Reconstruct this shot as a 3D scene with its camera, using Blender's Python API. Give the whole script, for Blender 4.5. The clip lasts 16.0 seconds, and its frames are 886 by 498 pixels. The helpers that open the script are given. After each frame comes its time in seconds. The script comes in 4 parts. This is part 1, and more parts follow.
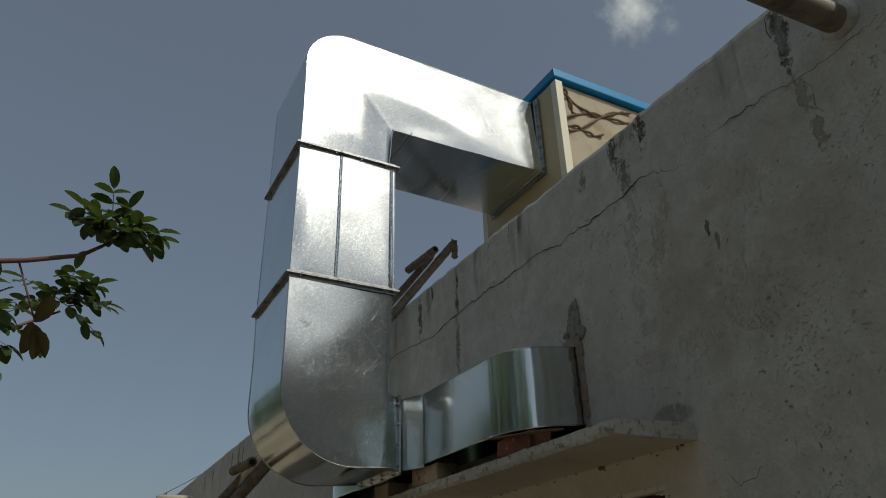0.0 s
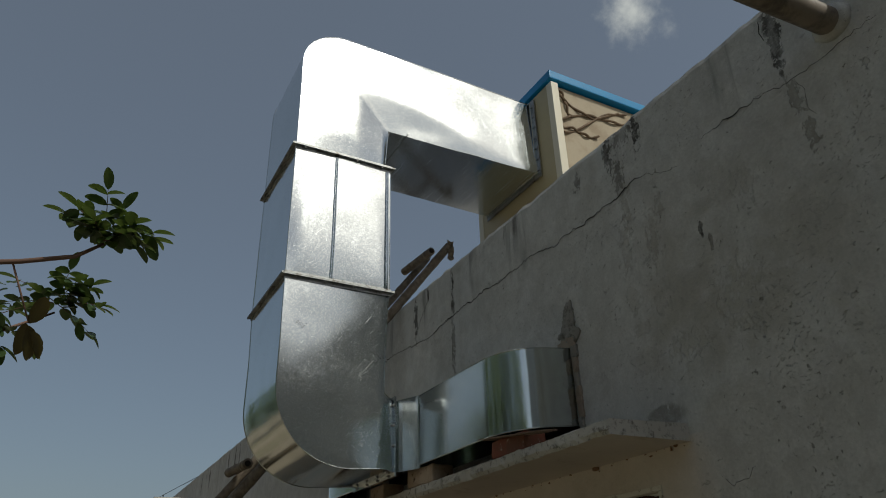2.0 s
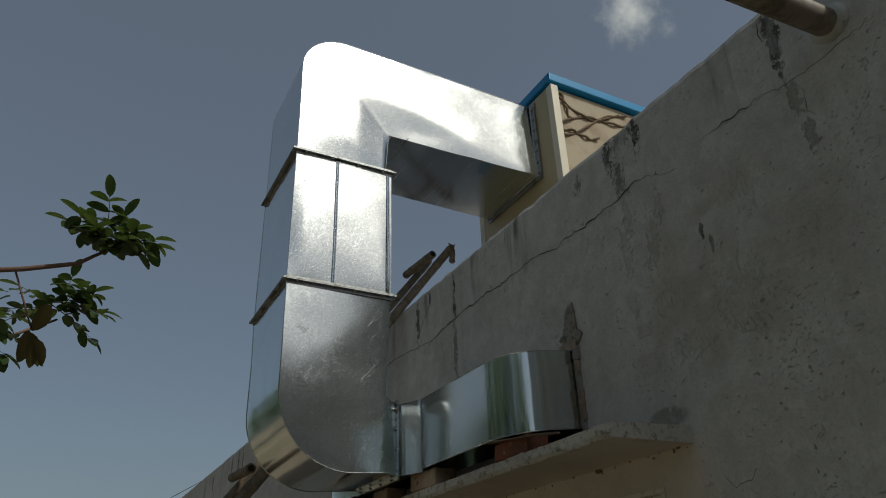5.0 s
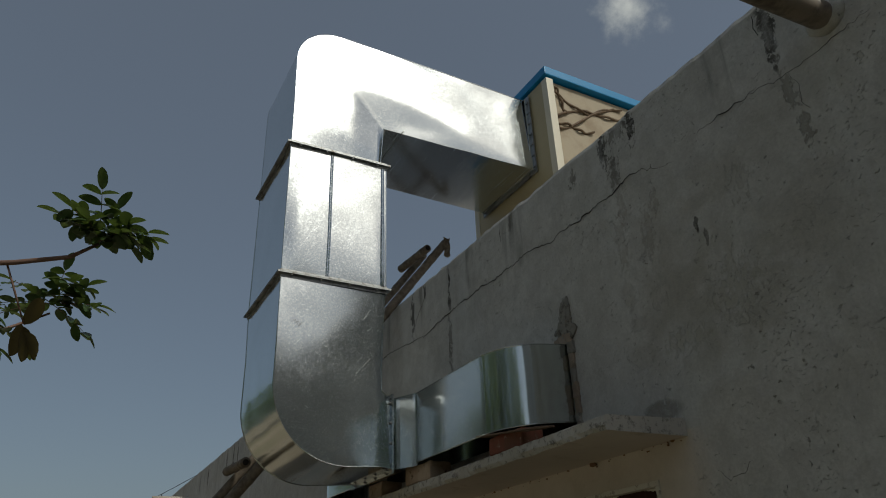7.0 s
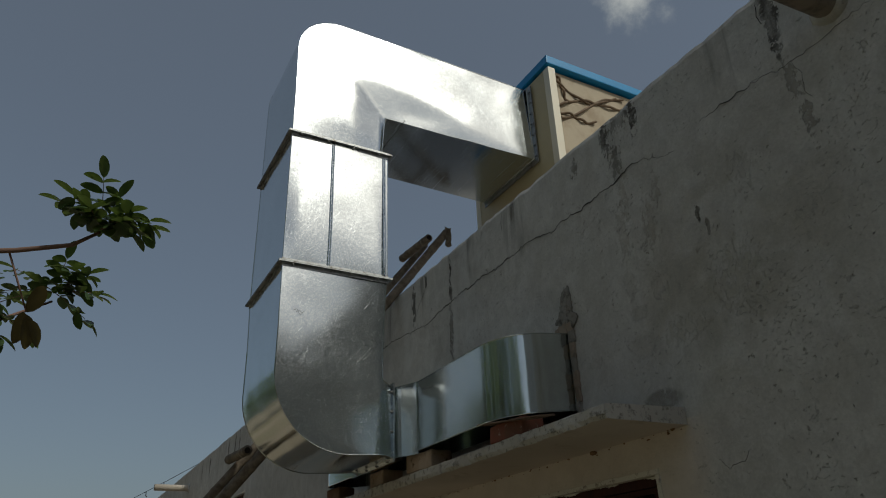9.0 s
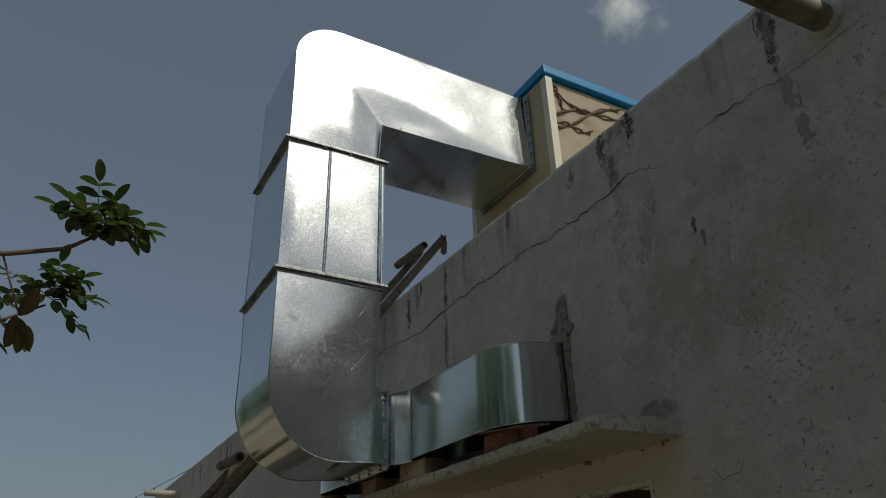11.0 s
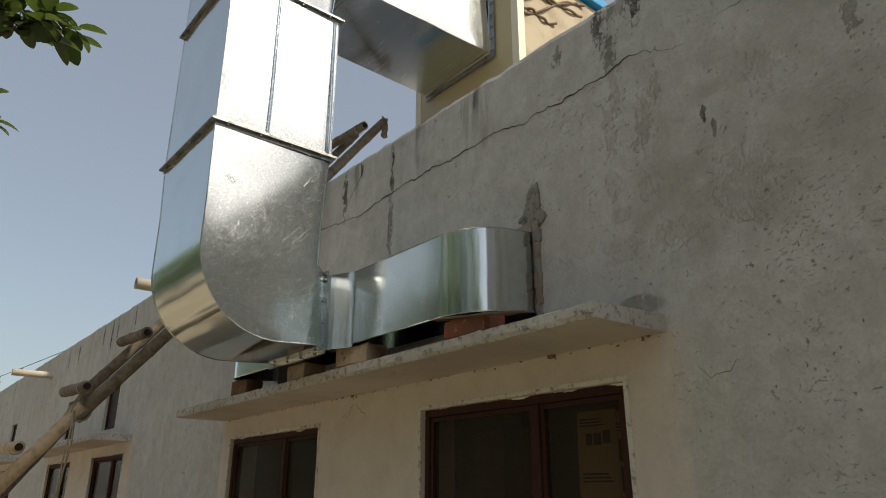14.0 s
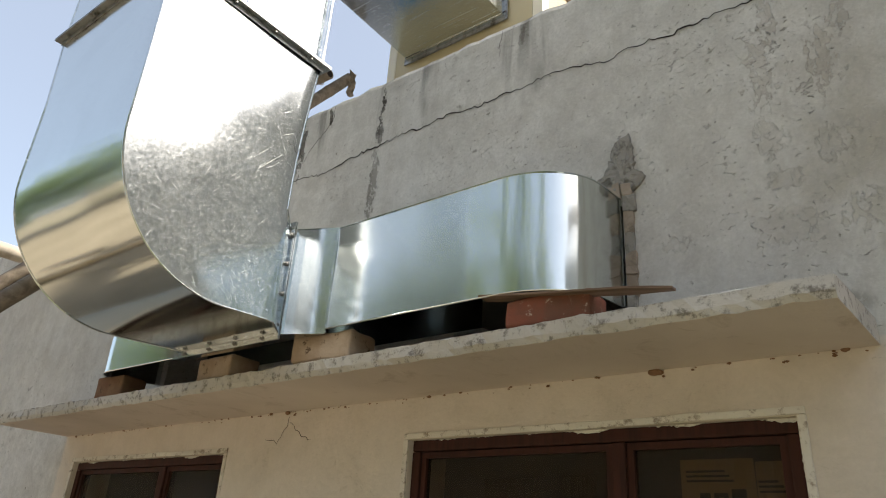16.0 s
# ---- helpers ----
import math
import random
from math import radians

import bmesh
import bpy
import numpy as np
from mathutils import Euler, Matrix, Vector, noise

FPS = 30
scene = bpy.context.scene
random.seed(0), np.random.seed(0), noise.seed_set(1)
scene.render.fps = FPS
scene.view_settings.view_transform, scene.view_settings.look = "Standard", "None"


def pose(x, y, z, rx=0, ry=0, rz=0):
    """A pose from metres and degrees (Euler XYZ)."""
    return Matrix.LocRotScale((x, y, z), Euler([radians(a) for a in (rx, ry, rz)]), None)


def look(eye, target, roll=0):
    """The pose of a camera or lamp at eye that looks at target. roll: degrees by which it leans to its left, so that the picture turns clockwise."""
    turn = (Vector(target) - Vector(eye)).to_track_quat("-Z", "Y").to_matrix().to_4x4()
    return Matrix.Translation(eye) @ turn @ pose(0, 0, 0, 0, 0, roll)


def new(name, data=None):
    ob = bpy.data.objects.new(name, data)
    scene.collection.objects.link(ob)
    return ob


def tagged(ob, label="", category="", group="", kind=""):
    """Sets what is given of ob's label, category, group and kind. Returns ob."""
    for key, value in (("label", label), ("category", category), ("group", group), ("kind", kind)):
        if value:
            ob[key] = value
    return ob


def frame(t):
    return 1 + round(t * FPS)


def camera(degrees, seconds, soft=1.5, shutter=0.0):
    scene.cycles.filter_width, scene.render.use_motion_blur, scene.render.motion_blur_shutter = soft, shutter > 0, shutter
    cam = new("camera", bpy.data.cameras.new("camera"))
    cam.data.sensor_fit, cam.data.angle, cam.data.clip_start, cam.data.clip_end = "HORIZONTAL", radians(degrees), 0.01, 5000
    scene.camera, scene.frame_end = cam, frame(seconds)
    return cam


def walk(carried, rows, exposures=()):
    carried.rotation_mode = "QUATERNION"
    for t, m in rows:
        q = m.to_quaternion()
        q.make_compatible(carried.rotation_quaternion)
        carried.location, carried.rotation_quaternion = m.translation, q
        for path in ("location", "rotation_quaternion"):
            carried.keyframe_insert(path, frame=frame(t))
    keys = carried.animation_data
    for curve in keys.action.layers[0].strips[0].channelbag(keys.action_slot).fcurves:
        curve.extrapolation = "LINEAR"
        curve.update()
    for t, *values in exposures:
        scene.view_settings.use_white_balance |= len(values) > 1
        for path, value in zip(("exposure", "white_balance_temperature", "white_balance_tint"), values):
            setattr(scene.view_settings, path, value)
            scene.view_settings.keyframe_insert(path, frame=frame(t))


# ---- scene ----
cam = camera(65.2, 16.0, soft=1.0)
PATH = [
    (0, (2.017, -2.232, 1.575), (0.462, -1.374, 2.494), -1.7),
    (0.5, (2.018, -2.222, 1.57), (0.462, -1.37, 2.495), -1.7),
    (1, (2.021, -2.224, 1.574), (0.468, -1.366, 2.498), -1.8),
    (1.5, (2.026, -2.219, 1.571), (0.474, -1.367, 2.502), -1.8),
    (2, (2.027, -2.219, 1.569), (0.477, -1.357, 2.493), -1.8),
    (2.5, (2.029, -2.213, 1.575), (0.476, -1.354, 2.498), -1.9),
    (3, (2.027, -2.222, 1.573), (0.468, -1.381, 2.5), -1.9),
    (3.5, (2.029, -2.223, 1.567), (0.472, -1.388, 2.504), -1.9),
    (6, (2.036, -2.219, 1.576), (0.489, -1.345, 2.494), -2.3),
    (6.5, (2.032, -2.218, 1.574), (0.484, -1.342, 2.487), -2.2),
    (7, (2.029, -2.215, 1.573), (0.479, -1.343, 2.488), -2.4),
    (7.5, (2.029, -2.211, 1.57), (0.457, -1.347, 2.454), -1.9),
    (8, (2.03, -2.212, 1.572), (0.465, -1.349, 2.47), -1.9),
    (8.5, (2.029, -2.214, 1.566), (0.464, -1.343, 2.456), -2.2),
    (11, (2.023, -2.221, 1.571), (0.476, -1.337, 2.479), -1.8),
    (11.5, (2.036, -2.226, 1.586), (0.492, -1.359, 2.516), -1.5),
    (12, (2.043, -2.231, 1.575), (0.503, -1.34, 2.488), -1.8),
    (12.5, (2.02, -2.214, 1.561), (0.467, -1.285, 2.412), -1.7),
    (13, (1.944, -2.228, 1.549), (0.428, -1.189, 2.338), -1.2),
    (13.5, (1.769, -2.255, 1.539), (0.253, -1.167, 2.258), -0.0),
    (14, (1.506, -2.323, 1.548), (0.048, -1.128, 2.218), 0.1),
    (14.5, (1.247, -2.296, 1.534), (-0.137, -1.006, 2.184), 0.6),
    (15, (0.956, -2.221, 1.547), (-0.443, -0.966, 2.232), 0.7),
    (15.5, (0.634, -2.083, 1.526), (-0.678, -0.779, 2.287), 3.9),
    (16, (0.189, -2.008, 1.572), (-0.945, -0.582, 2.395), 3.8),
]
EXPOSURE = [(0, -0.24, 6700, 2), (5, -0.38, 6700, 2), (12.4, -0.48, 6700, 2), (13.0, 0.0, 7000, 3), (13.5, 0.4, 7250, 5), (14.0, 0.87, 7500, 6),
            (14.5, 1.36, 7650, 6), (15.2, 1.44, 7550, 6), (16.0, 1.80, 7200, 8)]
walk(cam, [(t, look(eye, target, roll)) for t, eye, target, roll in PATH], EXPOSURE)

# ---- light ----
SUN = Vector((0.645, 0.25, 0.722)).normalized()
world = bpy.data.worlds.new("sky")
scene.world = world
world.use_nodes = True
wn, wl = world.node_tree.nodes, world.node_tree.links
wn.clear()
sky = wn.new("ShaderNodeTexSky")
sky.sky_type, sky.sun_disc = "NISHITA", False
sky.sun_elevation = math.asin(SUN.z)
sky.sun_rotation = math.atan2(SUN.x, SUN.y)
sky.air_density, sky.dust_density, sky.ozone_density = 1.0, 3.0, 1.5
# one small broken cumulus and faint high haze over the roof
CLOUD = Vector((-0.462, 0.553, 0.694)).normalized()
gen = wn.new("ShaderNodeTexCoord")
dist = wn.new("ShaderNodeVectorMath"); dist.operation = "DISTANCE"
dist.inputs[1].default_value = CLOUD
wl.new(gen.outputs["Generated"], dist.inputs[0])
near = wn.new("ShaderNodeMapRange")
near.inputs["From Min"].default_value, near.inputs["From Max"].default_value = 0.115, 0.0
near.inputs["To Min"].default_value, near.inputs["To Max"].default_value = -0.42, 0.42
wl.new(dist.outputs["Value"], near.inputs["Value"])
cn = wn.new("ShaderNodeTexNoise")
cn.inputs["Scale"].default_value, cn.inputs["Detail"].default_value, cn.inputs["Roughness"].default_value = 14.0, 8.0, 0.6
wl.new(gen.outputs["Generated"], cn.inputs["Vector"])
csum = wn.new("ShaderNodeMath"); csum.operation = "ADD"
wl.new(cn.outputs["Fac"], csum.inputs[0]); wl.new(near.outputs["Result"], csum.inputs[1])
cr = wn.new("ShaderNodeMapRange"); cr.interpolation_type = "SMOOTHSTEP"
cr.inputs["From Min"].default_value, cr.inputs["From Max"].default_value = 0.5, 1.02
wl.new(csum.outputs[0], cr.inputs["Value"])
mixc = wn.new("ShaderNodeMix"); mixc.data_type = "RGBA"
haze = wn.new("ShaderNodeMix"); haze.data_type = "RGBA"
haze.inputs["Factor"].default_value = 0.45
haze.inputs[7].default_value = (2.1, 2.3, 2.75, 1)
wl.new(sky.outputs["Color"], haze.inputs[6])
wl.new(haze.outputs[2], mixc.inputs[6])
mixc.inputs[7].default_value = (6.6, 6.7, 6.8, 1)
wl.new(cr.outputs["Result"], mixc.inputs["Factor"])
bg = wn.new("ShaderNodeBackground"); bg.inputs["Strength"].default_value = 0.1
wo = wn.new("ShaderNodeOutputWorld")
wl.new(mixc.outputs[2], bg.inputs["Color"]); wl.new(bg.outputs[0], wo.inputs["Surface"])

lamp = bpy.data.lights.new("sun", "SUN")
lamp.energy, lamp.angle, lamp.color = 2.35, radians(0.53), (1.0, 0.97, 0.93)
sun = new("sun", lamp)
sun.matrix_world = look(SUN * 60, (0, 0, 0))


# ---- materials ----
class Mat:
    """A principled material with a few shortcuts for noise, ramps and bump."""

    def __init__(self, name, color=(0.5, 0.5, 0.5), rough=0.7, metal=0.0, spec=0.5):
        self.m = bpy.data.materials.new(name)
        self.m.use_nodes = True
        self.n, self.l = self.m.node_tree.nodes, self.m.node_tree.links
        self.b = self.n["Principled BSDF"]
        self.b.inputs["Base Color"].default_value = (*color, 1)
        self.b.inputs["Roughness"].default_value = rough
        self.b.inputs["Metallic"].default_value = metal
        self.b.inputs["Specular IOR Level"].default_value = spec
        self.co = self.n.new("ShaderNodeTexCoord").outputs["Object"]

    def link(self, a, b):
        self.l.new(a, b)
        return self

    def stretch(self, scale, co=None):
        node = self.n.new("ShaderNodeMapping")
        node.inputs["Scale"].default_value = scale
        self.l.new(co or self.co, node.inputs["Vector"])
        return node.outputs[0]

    def noise(self, scale, detail=5.0, rough=0.55, co=None, warp=0.0):
        node = self.n.new("ShaderNodeTexNoise")
        node.inputs["Scale"].default_value, node.inputs["Detail"].default_value = scale, detail
        node.inputs["Roughness"].default_value, node.inputs["Distortion"].default_value = rough, warp
        self.l.new(co or self.co, node.inputs["Vector"])
        return node.outputs["Fac"]

    def cells(self, scale, co=None, out="Color", feature="F1"):
        node = self.n.new("ShaderNodeTexVoronoi")
        node.feature = feature
        node.inputs["Scale"].default_value = scale
        self.l.new(co or self.co, node.inputs["Vector"])
        return node.outputs[out]

    def ramp(self, fac, lo, hi, a=0.0, b=1.0):
        node = self.n.new("ShaderNodeMapRange")
        node.interpolation_type = "SMOOTHSTEP"
        for key, value in (("From Min", lo), ("From Max", hi), ("To Min", a), ("To Max", b)):
            node.inputs[key].default_value = value
        self.l.new(fac, node.inputs["Value"])
        return node.outputs[0]

    def math(self, op, a, b):
        node = self.n.new("ShaderNodeMath")
        node.operation = op
        for i, v in enumerate((a, b)):
            if isinstance(v, (int, float)):
                node.inputs[i].default_value = v
            else:
                self.l.new(v, node.inputs[i])
        return node.outputs[0]

    def axis(self, which):
        node = self.n.new("ShaderNodeSeparateXYZ")
        self.l.new(self.co, node.inputs[0])
        return node.outputs[which]

    def mix(self, fac, a, b):
        node = self.n.new("ShaderNodeMix")
        node.data_type = "RGBA"
        for key, v in (("Factor", fac), (6, a), (7, b)):
            if isinstance(v, tuple):
                node.inputs[key].default_value = (*v, 1)
            elif isinstance(v, (int, float)):
                node.inputs[key].default_value = v
            else:
                self.l.new(v, node.inputs[key])
        return node.outputs[2]

    def color(self, out):
        self.l.new(out, self.b.inputs["Base Color"])
        return self

    def rough(self, out):
        self.l.new(out, self.b.inputs["Roughness"])
        return self

    def bump(self, height, strength=0.3, distance=0.01):
        node = self.n.new("ShaderNodeBump")
        node.inputs["Strength"].default_value, node.inputs["Distance"].default_value = strength, distance
        self.l.new(height, node.inputs["Height"])
        if self.b.inputs["Normal"].is_linked:
            self.l.new(self.b.inputs["Normal"].links[0].from_socket, node.inputs["Normal"])
        self.l.new(node.outputs[0], self.b.inputs["Normal"])
        return self

    def random(self):
        return self.n.new("ShaderNodeObjectInfo").outputs["Random"]


def galvanized(name, base, lo, hi, spangle, wave, scratched):
    """Zinc sheet: cloudy patches, crystal flakes, smears, and fine scratches in three directions."""
    k = Mat(name, base, 0.3, 1.0)
    bw = k.n.new("ShaderNodeRGBToBW")
    k.l.new(k.cells(85.0), bw.inputs[0])
    smudge = k.noise(2.4, 6, 0.62, warp=0.6)
    fine = k.noise(60, 4, 0.6)
    amount = k.math("ADD", k.math("MULTIPLY", bw.outputs[0], spangle), k.math("MULTIPLY", smudge, 0.6))
    amount = k.math("ADD", amount, k.math("MULTIPLY", fine, 0.08))
    r = k.ramp(amount, 0.2, 0.85, lo, hi)
    dark = tuple(c * 0.84 for c in base)
    col = k.mix(k.ramp(amount, 0.25, 0.8), base, dark)
    if scratched:
        marks = None
        for turn, s, cut in ((38, 1.0, 0.665), (-30, 1.3, 0.67), (72, 1.5, 0.665), (5, 1.9, 0.675), (-62, 1.1, 0.67), (24, 2.6, 0.655), (50, 0.6, 0.68), (-12, 3.2, 0.66)):
            node = k.n.new("ShaderNodeMapping")
            node.vector_type = "TEXTURE"
            node.inputs["Rotation"].default_value = (radians(turn), 0, 0)
            node.inputs["Scale"].default_value = (1, 1 / (7 * s), 1 / (330 * s))
            node.inputs["Location"].default_value = (0, turn * 0.037, turn * 0.011)
            k.l.new(k.co, node.inputs["Vector"])
            line = k.ramp(k.noise(1.0, 3, 0.6, node.outputs[0]), cut - 0.015, cut + 0.06)
            line = k.math("MULTIPLY", line, k.ramp(k.noise(3.1 + 0.4 * s, 3, 0.6, warp=s), 0.42, 0.62, 0.1, 1.0))
            marks = line if marks is None else k.math("MAXIMUM", marks, line)
        flecks = k.math("MULTIPLY", k.ramp(k.noise(46, 9, 0.78, warp=1.2), 0.585, 0.68), k.ramp(k.noise(4.3, 4, 0.6), 0.42, 0.62, 0.15, 1.0))
        frost = k.noise(85, 8, 0.72)
        col = k.mix(k.ramp(frost, 0.42, 0.64, 0.0, 0.5), col, (0.80, 0.83, 0.84))
        r = k.math("ADD", r, k.ramp(frost, 0.38, 0.64, -0.03, 0.06))
        k.bump(frost, 0.10, 0.0008)
        marks = k.math("MAXIMUM", k.math("MULTIPLY", marks, 0.8), k.math("MULTIPLY", flecks, 0.65))
        r = k.math("ADD", r, k.math("MULTIPLY", marks, scratched))
        col = k.mix(marks, col, (0.86, 0.88, 0.89))
        k.bump(marks, 0.10, 0.001)
    k.rough(r).color(col)
    k.bump(k.noise(1.9, 2, 0.4), wave, 0.05)
    return k.m


ZINC_MATT = galvanized("galvanized_sheet_spangled", (0.60, 0.64, 0.66), 0.15, 0.26, 0.16, 0.12, 0.19)
ZINC_GLOSS = galvanized("galvanized_sheet_bright", (0.68, 0.72, 0.71), 0.10, 0.21, 0.10, 0.08, 0.0)
IRON = Mat("flange_angle_zinc", (0.34, 0.35, 0.35), 0.5, 0.9)
IRON.color(IRON.mix(IRON.ramp(IRON.noise(22, 6, 0.7), 0.45, 0.7), (0.34, 0.35, 0.35), (0.13, 0.115, 0.10)))
IRON = IRON.m
BOLT = Mat("bolt_steel", (0.30, 0.29, 0.28), 0.45, 1.0).m

BAYS = [(-4.17, 0.0), (-10.85, -6.68), (-17.4, -13.3), (-24.0, -19.9)]

BLACK, DAMP, BARE, SMEAR = (0.06, 0.053, 0.045), (0.25, 0.23, 0.20), (0.40, 0.375, 0.335), (0.17, 0.155, 0.135)
RUSTY, OLIVE = (0.33, 0.285, 0.24), (0.43, 0.405, 0.335)
# streaks, damp patches and scars of the plaster: x, z, half width, half height, colour, how closed
WEAR = [
    (0.845, 3.60, 0.032, 0.145, BLACK, 0.13), (0.838, 3.46, 0.022, 0.07, BLACK, 0.06), (0.850, 3.28, 0.032, 0.11, DAMP, 0.07), (0.868, 3.10, 0.032, 0.12, DAMP, 0.02),
    (-0.17, 3.66, 0.040, 0.15, BLACK, 0.07), (0.04, 3.67, 0.040, 0.12, BLACK, 0.07), (-0.06, 3.71, 0.10, 0.07, SMEAR, 0.06), (-0.12, 3.50, 0.06, 0.13, SMEAR, 0.02),
    (-0.10, 3.29, 0.045, 0.14, RUSTY, 0.03), (-0.15, 3.10, 0.050, 0.18, RUSTY, 0.06), (0.03, 3.06, 0.045, 0.17, RUSTY, 0.04), (0.10, 3.20, 0.05, 0.10, RUSTY, 0.0),
    (-1.845, 3.60, 0.018, 0.15, BLACK, 0.05), (-1.843, 3.435, 0.028, 0.06, BLACK, 0.14), (-1.853, 3.17, 0.032, 0.22, SMEAR, 0.09), (-2.22, 3.67, 0.016, 0.09, BLACK, 0.07),
    (-2.42, 3.56, 0.035, 0.22, BLACK, 0.06), (0.295, 2.98, 0.016, 0.04, BLACK, 0.10), (0.33, 2.90, 0.012, 0.05, SMEAR, 0.10),
    (-0.155, 2.82, 0.050, 0.07, BARE, 0.08), (-0.13, 2.67, 0.055, 0.04, BARE, 0.08), (-0.14, 2.52, 0.080, 0.055, BARE, 0.16), (0.01, 2.75, 0.055, 0.07, BARE, 0.06),
    (0.12, 2.52, 0.16, 0.07, OLIVE, 0.03), (0.42, 2.62, 0.15, 0.20, OLIVE, 0.02), (-0.46, 2.535, 0.05, 0.028, BARE, 0.08), (-0.085, 2.26, 0.10, 0.045, DAMP, 0.20),
    (-0.42, 3.62, 0.05, 0.10, SMEAR, 0.0), (-1.05, 3.66, 0.03, 0.09, SMEAR, 0.02), (0.55, 3.05, 0.10, 0.14, BARE, -0.02),
    (-7.2, 3.56, 0.04, 0.22, BLACK, 0.04), (-7.95, 3.55, 0.04, 0.24, BLACK, 0.06), (-8.2, 3.52, 0.04, 0.28, BLACK, 0.06),
    (-8.6, 3.58, 0.05, 0.2, BLACK, 0.03), (-9.9, 3.55, 0.05, 0.22, BLACK, 0.04), (-10.5, 3.55, 0.05, 0.22, BLACK, 0.04),
]


def plaster():
    k = Mat("cement_plaster", (0.34, 0.32, 0.29), 0.93, 0, 0.2)
    x, z = k.axis(0), k.axis(2)
    big = k.noise(0.55, 5, 0.6)
    mid = k.noise(3.2, 8, 0.65, warp=0.4)
    grain = k.noise(75, 4, 0.7)
    col = k.mix(k.ramp(big, 0.3, 0.7), (0.59, 0.58, 0.55), (0.685, 0.675, 0.645))
    col = k.mix(k.ramp(mid, 0.42, 0.7, 0, 0.5), col, (0.45, 0.43, 0.39))
    # lime wash left on the lower wall, cream paint under the sunshades
    wash = k.ramp(k.math("ADD", z, k.math("MULTIPLY", mid, 0.9)), 3.2, 1.9)
    col = k.mix(k.math("MULTIPLY", wash, 0.35), col, (0.66, 0.635, 0.61))
    edge = k.math("MULTIPLY", k.math("SUBTRACT", k.noise(5, 5, 0.6), 0.5), 0.12)
    xe = k.math("ADD", x, edge)
    paint = None
    for a, b in BAYS:
        inside = k.math("MULTIPLY", k.ramp(xe, a - 0.02, a + 0.02), k.ramp(xe, b + 0.16, b - 0.04))
        paint = inside if paint is None else k.math("ADD", paint, inside)
    paint = k.math("MULTIPLY", paint, k.ramp(z, 2.17, 2.16))
    cream = k.mix(k.ramp(mid, 0.35, 0.7), (0.72, 0.65, 0.58), (0.65, 0.58, 0.505))
    col = k.mix(k.math("MULTIPLY", paint, 0.9), col, cream)
    # dark rain streaks under the parapet
    streak = k.noise(5.5, 4, 0.65, k.stretch((1.0, 1.0, 0.09)), 0.3)
    upper = k.ramp(k.math("ADD", z, k.math("MULTIPLY", mid, 0.7)), 3.55, 4.1)
    col = k.mix(k.math("MULTIPLY", k.ramp(streak, 0.56, 0.70, 0, 0.75), upper), col, (0.075, 0.068, 0.058))
    # ochre algae on the damp patch and pitted skin
    damp = k.n.new("ShaderNodeVectorMath"); damp.operation = "DISTANCE"
    damp.inputs[1].default_value = (0.35, 0, 2.72)
    k.l.new(k.co, damp.inputs[0])
    near = k.ramp(damp.outputs["Value"], 0.75, 0.1)
    pits = k.ramp(k.noise(18, 7, 0.66), 0.54, 0.60)
    col = k.mix(k.math("MULTIPLY", k.math("MULTIPLY", near, k.ramp(mid, 0.4, 0.6)), 0.45), col, (0.36, 0.32, 0.24))
    mottle = k.noise(11, 9, 0.74, k.stretch((1, 1, 0.8)), 0.5)
    col = k.mix(k.ramp(mottle, 0.36, 0.64, 0.0, 0.40), col, (0.38, 0.365, 0.34))
    col = k.mix(k.ramp(mottle, 0.40, 0.30, 0.0, 0.45), col, (0.74, 0.72, 0.68))
    drip = k.noise(9, 5, 0.7, k.stretch((1.0, 1.0, 0.05)), 0.2)
    col = k.mix(k.ramp(drip, 0.56, 0.72, 0.0, 0.16), col, (0.26, 0.245, 0.22))
    clean = k.math("SUBTRACT", 0.7, k.math("MULTIPLY", paint, 0.62))
    rough_zone = k.ramp(k.noise(1.1, 4, 0.6), 0.42, 0.64, 0.0, 0.055)
    speck = k.ramp(k.math("ADD", k.noise(27, 6, 0.62), rough_zone), 0.695, 0.715)
    col = k.mix(k.math("MULTIPLY", speck, clean), col, (0.19, 0.172, 0.148))
    flake = k.ramp(k.math("ADD", k.noise(13, 7, 0.66, k.stretch((1, 1, 1.3))), rough_zone), 0.675, 0.69)
    col = k.mix(k.math("MULTIPLY", flake, k.math("MULTIPLY", clean, 0.5)), col, (0.34, 0.32, 0.285))
    col = k.mix(k.ramp(grain, 0.3, 0.7, 0.0, 0.22), col, (0.25, 0.24, 0.22))
    col = k.mix(k.math("MULTIPLY", paint, 0.7), col, cream)
    torn = k.noise(34, 7, 0.66, k.stretch((1.15, 1, 0.7)))
    soft = k.noise(7, 5, 0.6)
    scars = None
    for cx, cz, hw, hh, tone, keep in WEAR:
        u = k.math("DIVIDE", k.math("SUBTRACT", k.math("ADD", x, k.math("MULTIPLY", k.math("SUBTRACT", soft, 0.5), 0.09)), cx + 0.0), hw)
        v = k.math("DIVIDE", k.math("SUBTRACT", z, cz), hh)
        d = k.math("SQRT", k.math("ADD", k.math("MULTIPLY", u, u), k.math("MULTIPLY", v, v)), 0)
        m = k.ramp(k.math("ADD", torn, k.math("MULTIPLY", k.math("SUBTRACT", 1.0, d), 0.22)), 0.615 - keep, 0.645 - keep)
        m = k.math("MULTIPLY", k.math("MULTIPLY", m, k.ramp(d, 1.35, 0.8)), k.ramp(mottle, 0.36, 0.56, 0.6, 1.0))
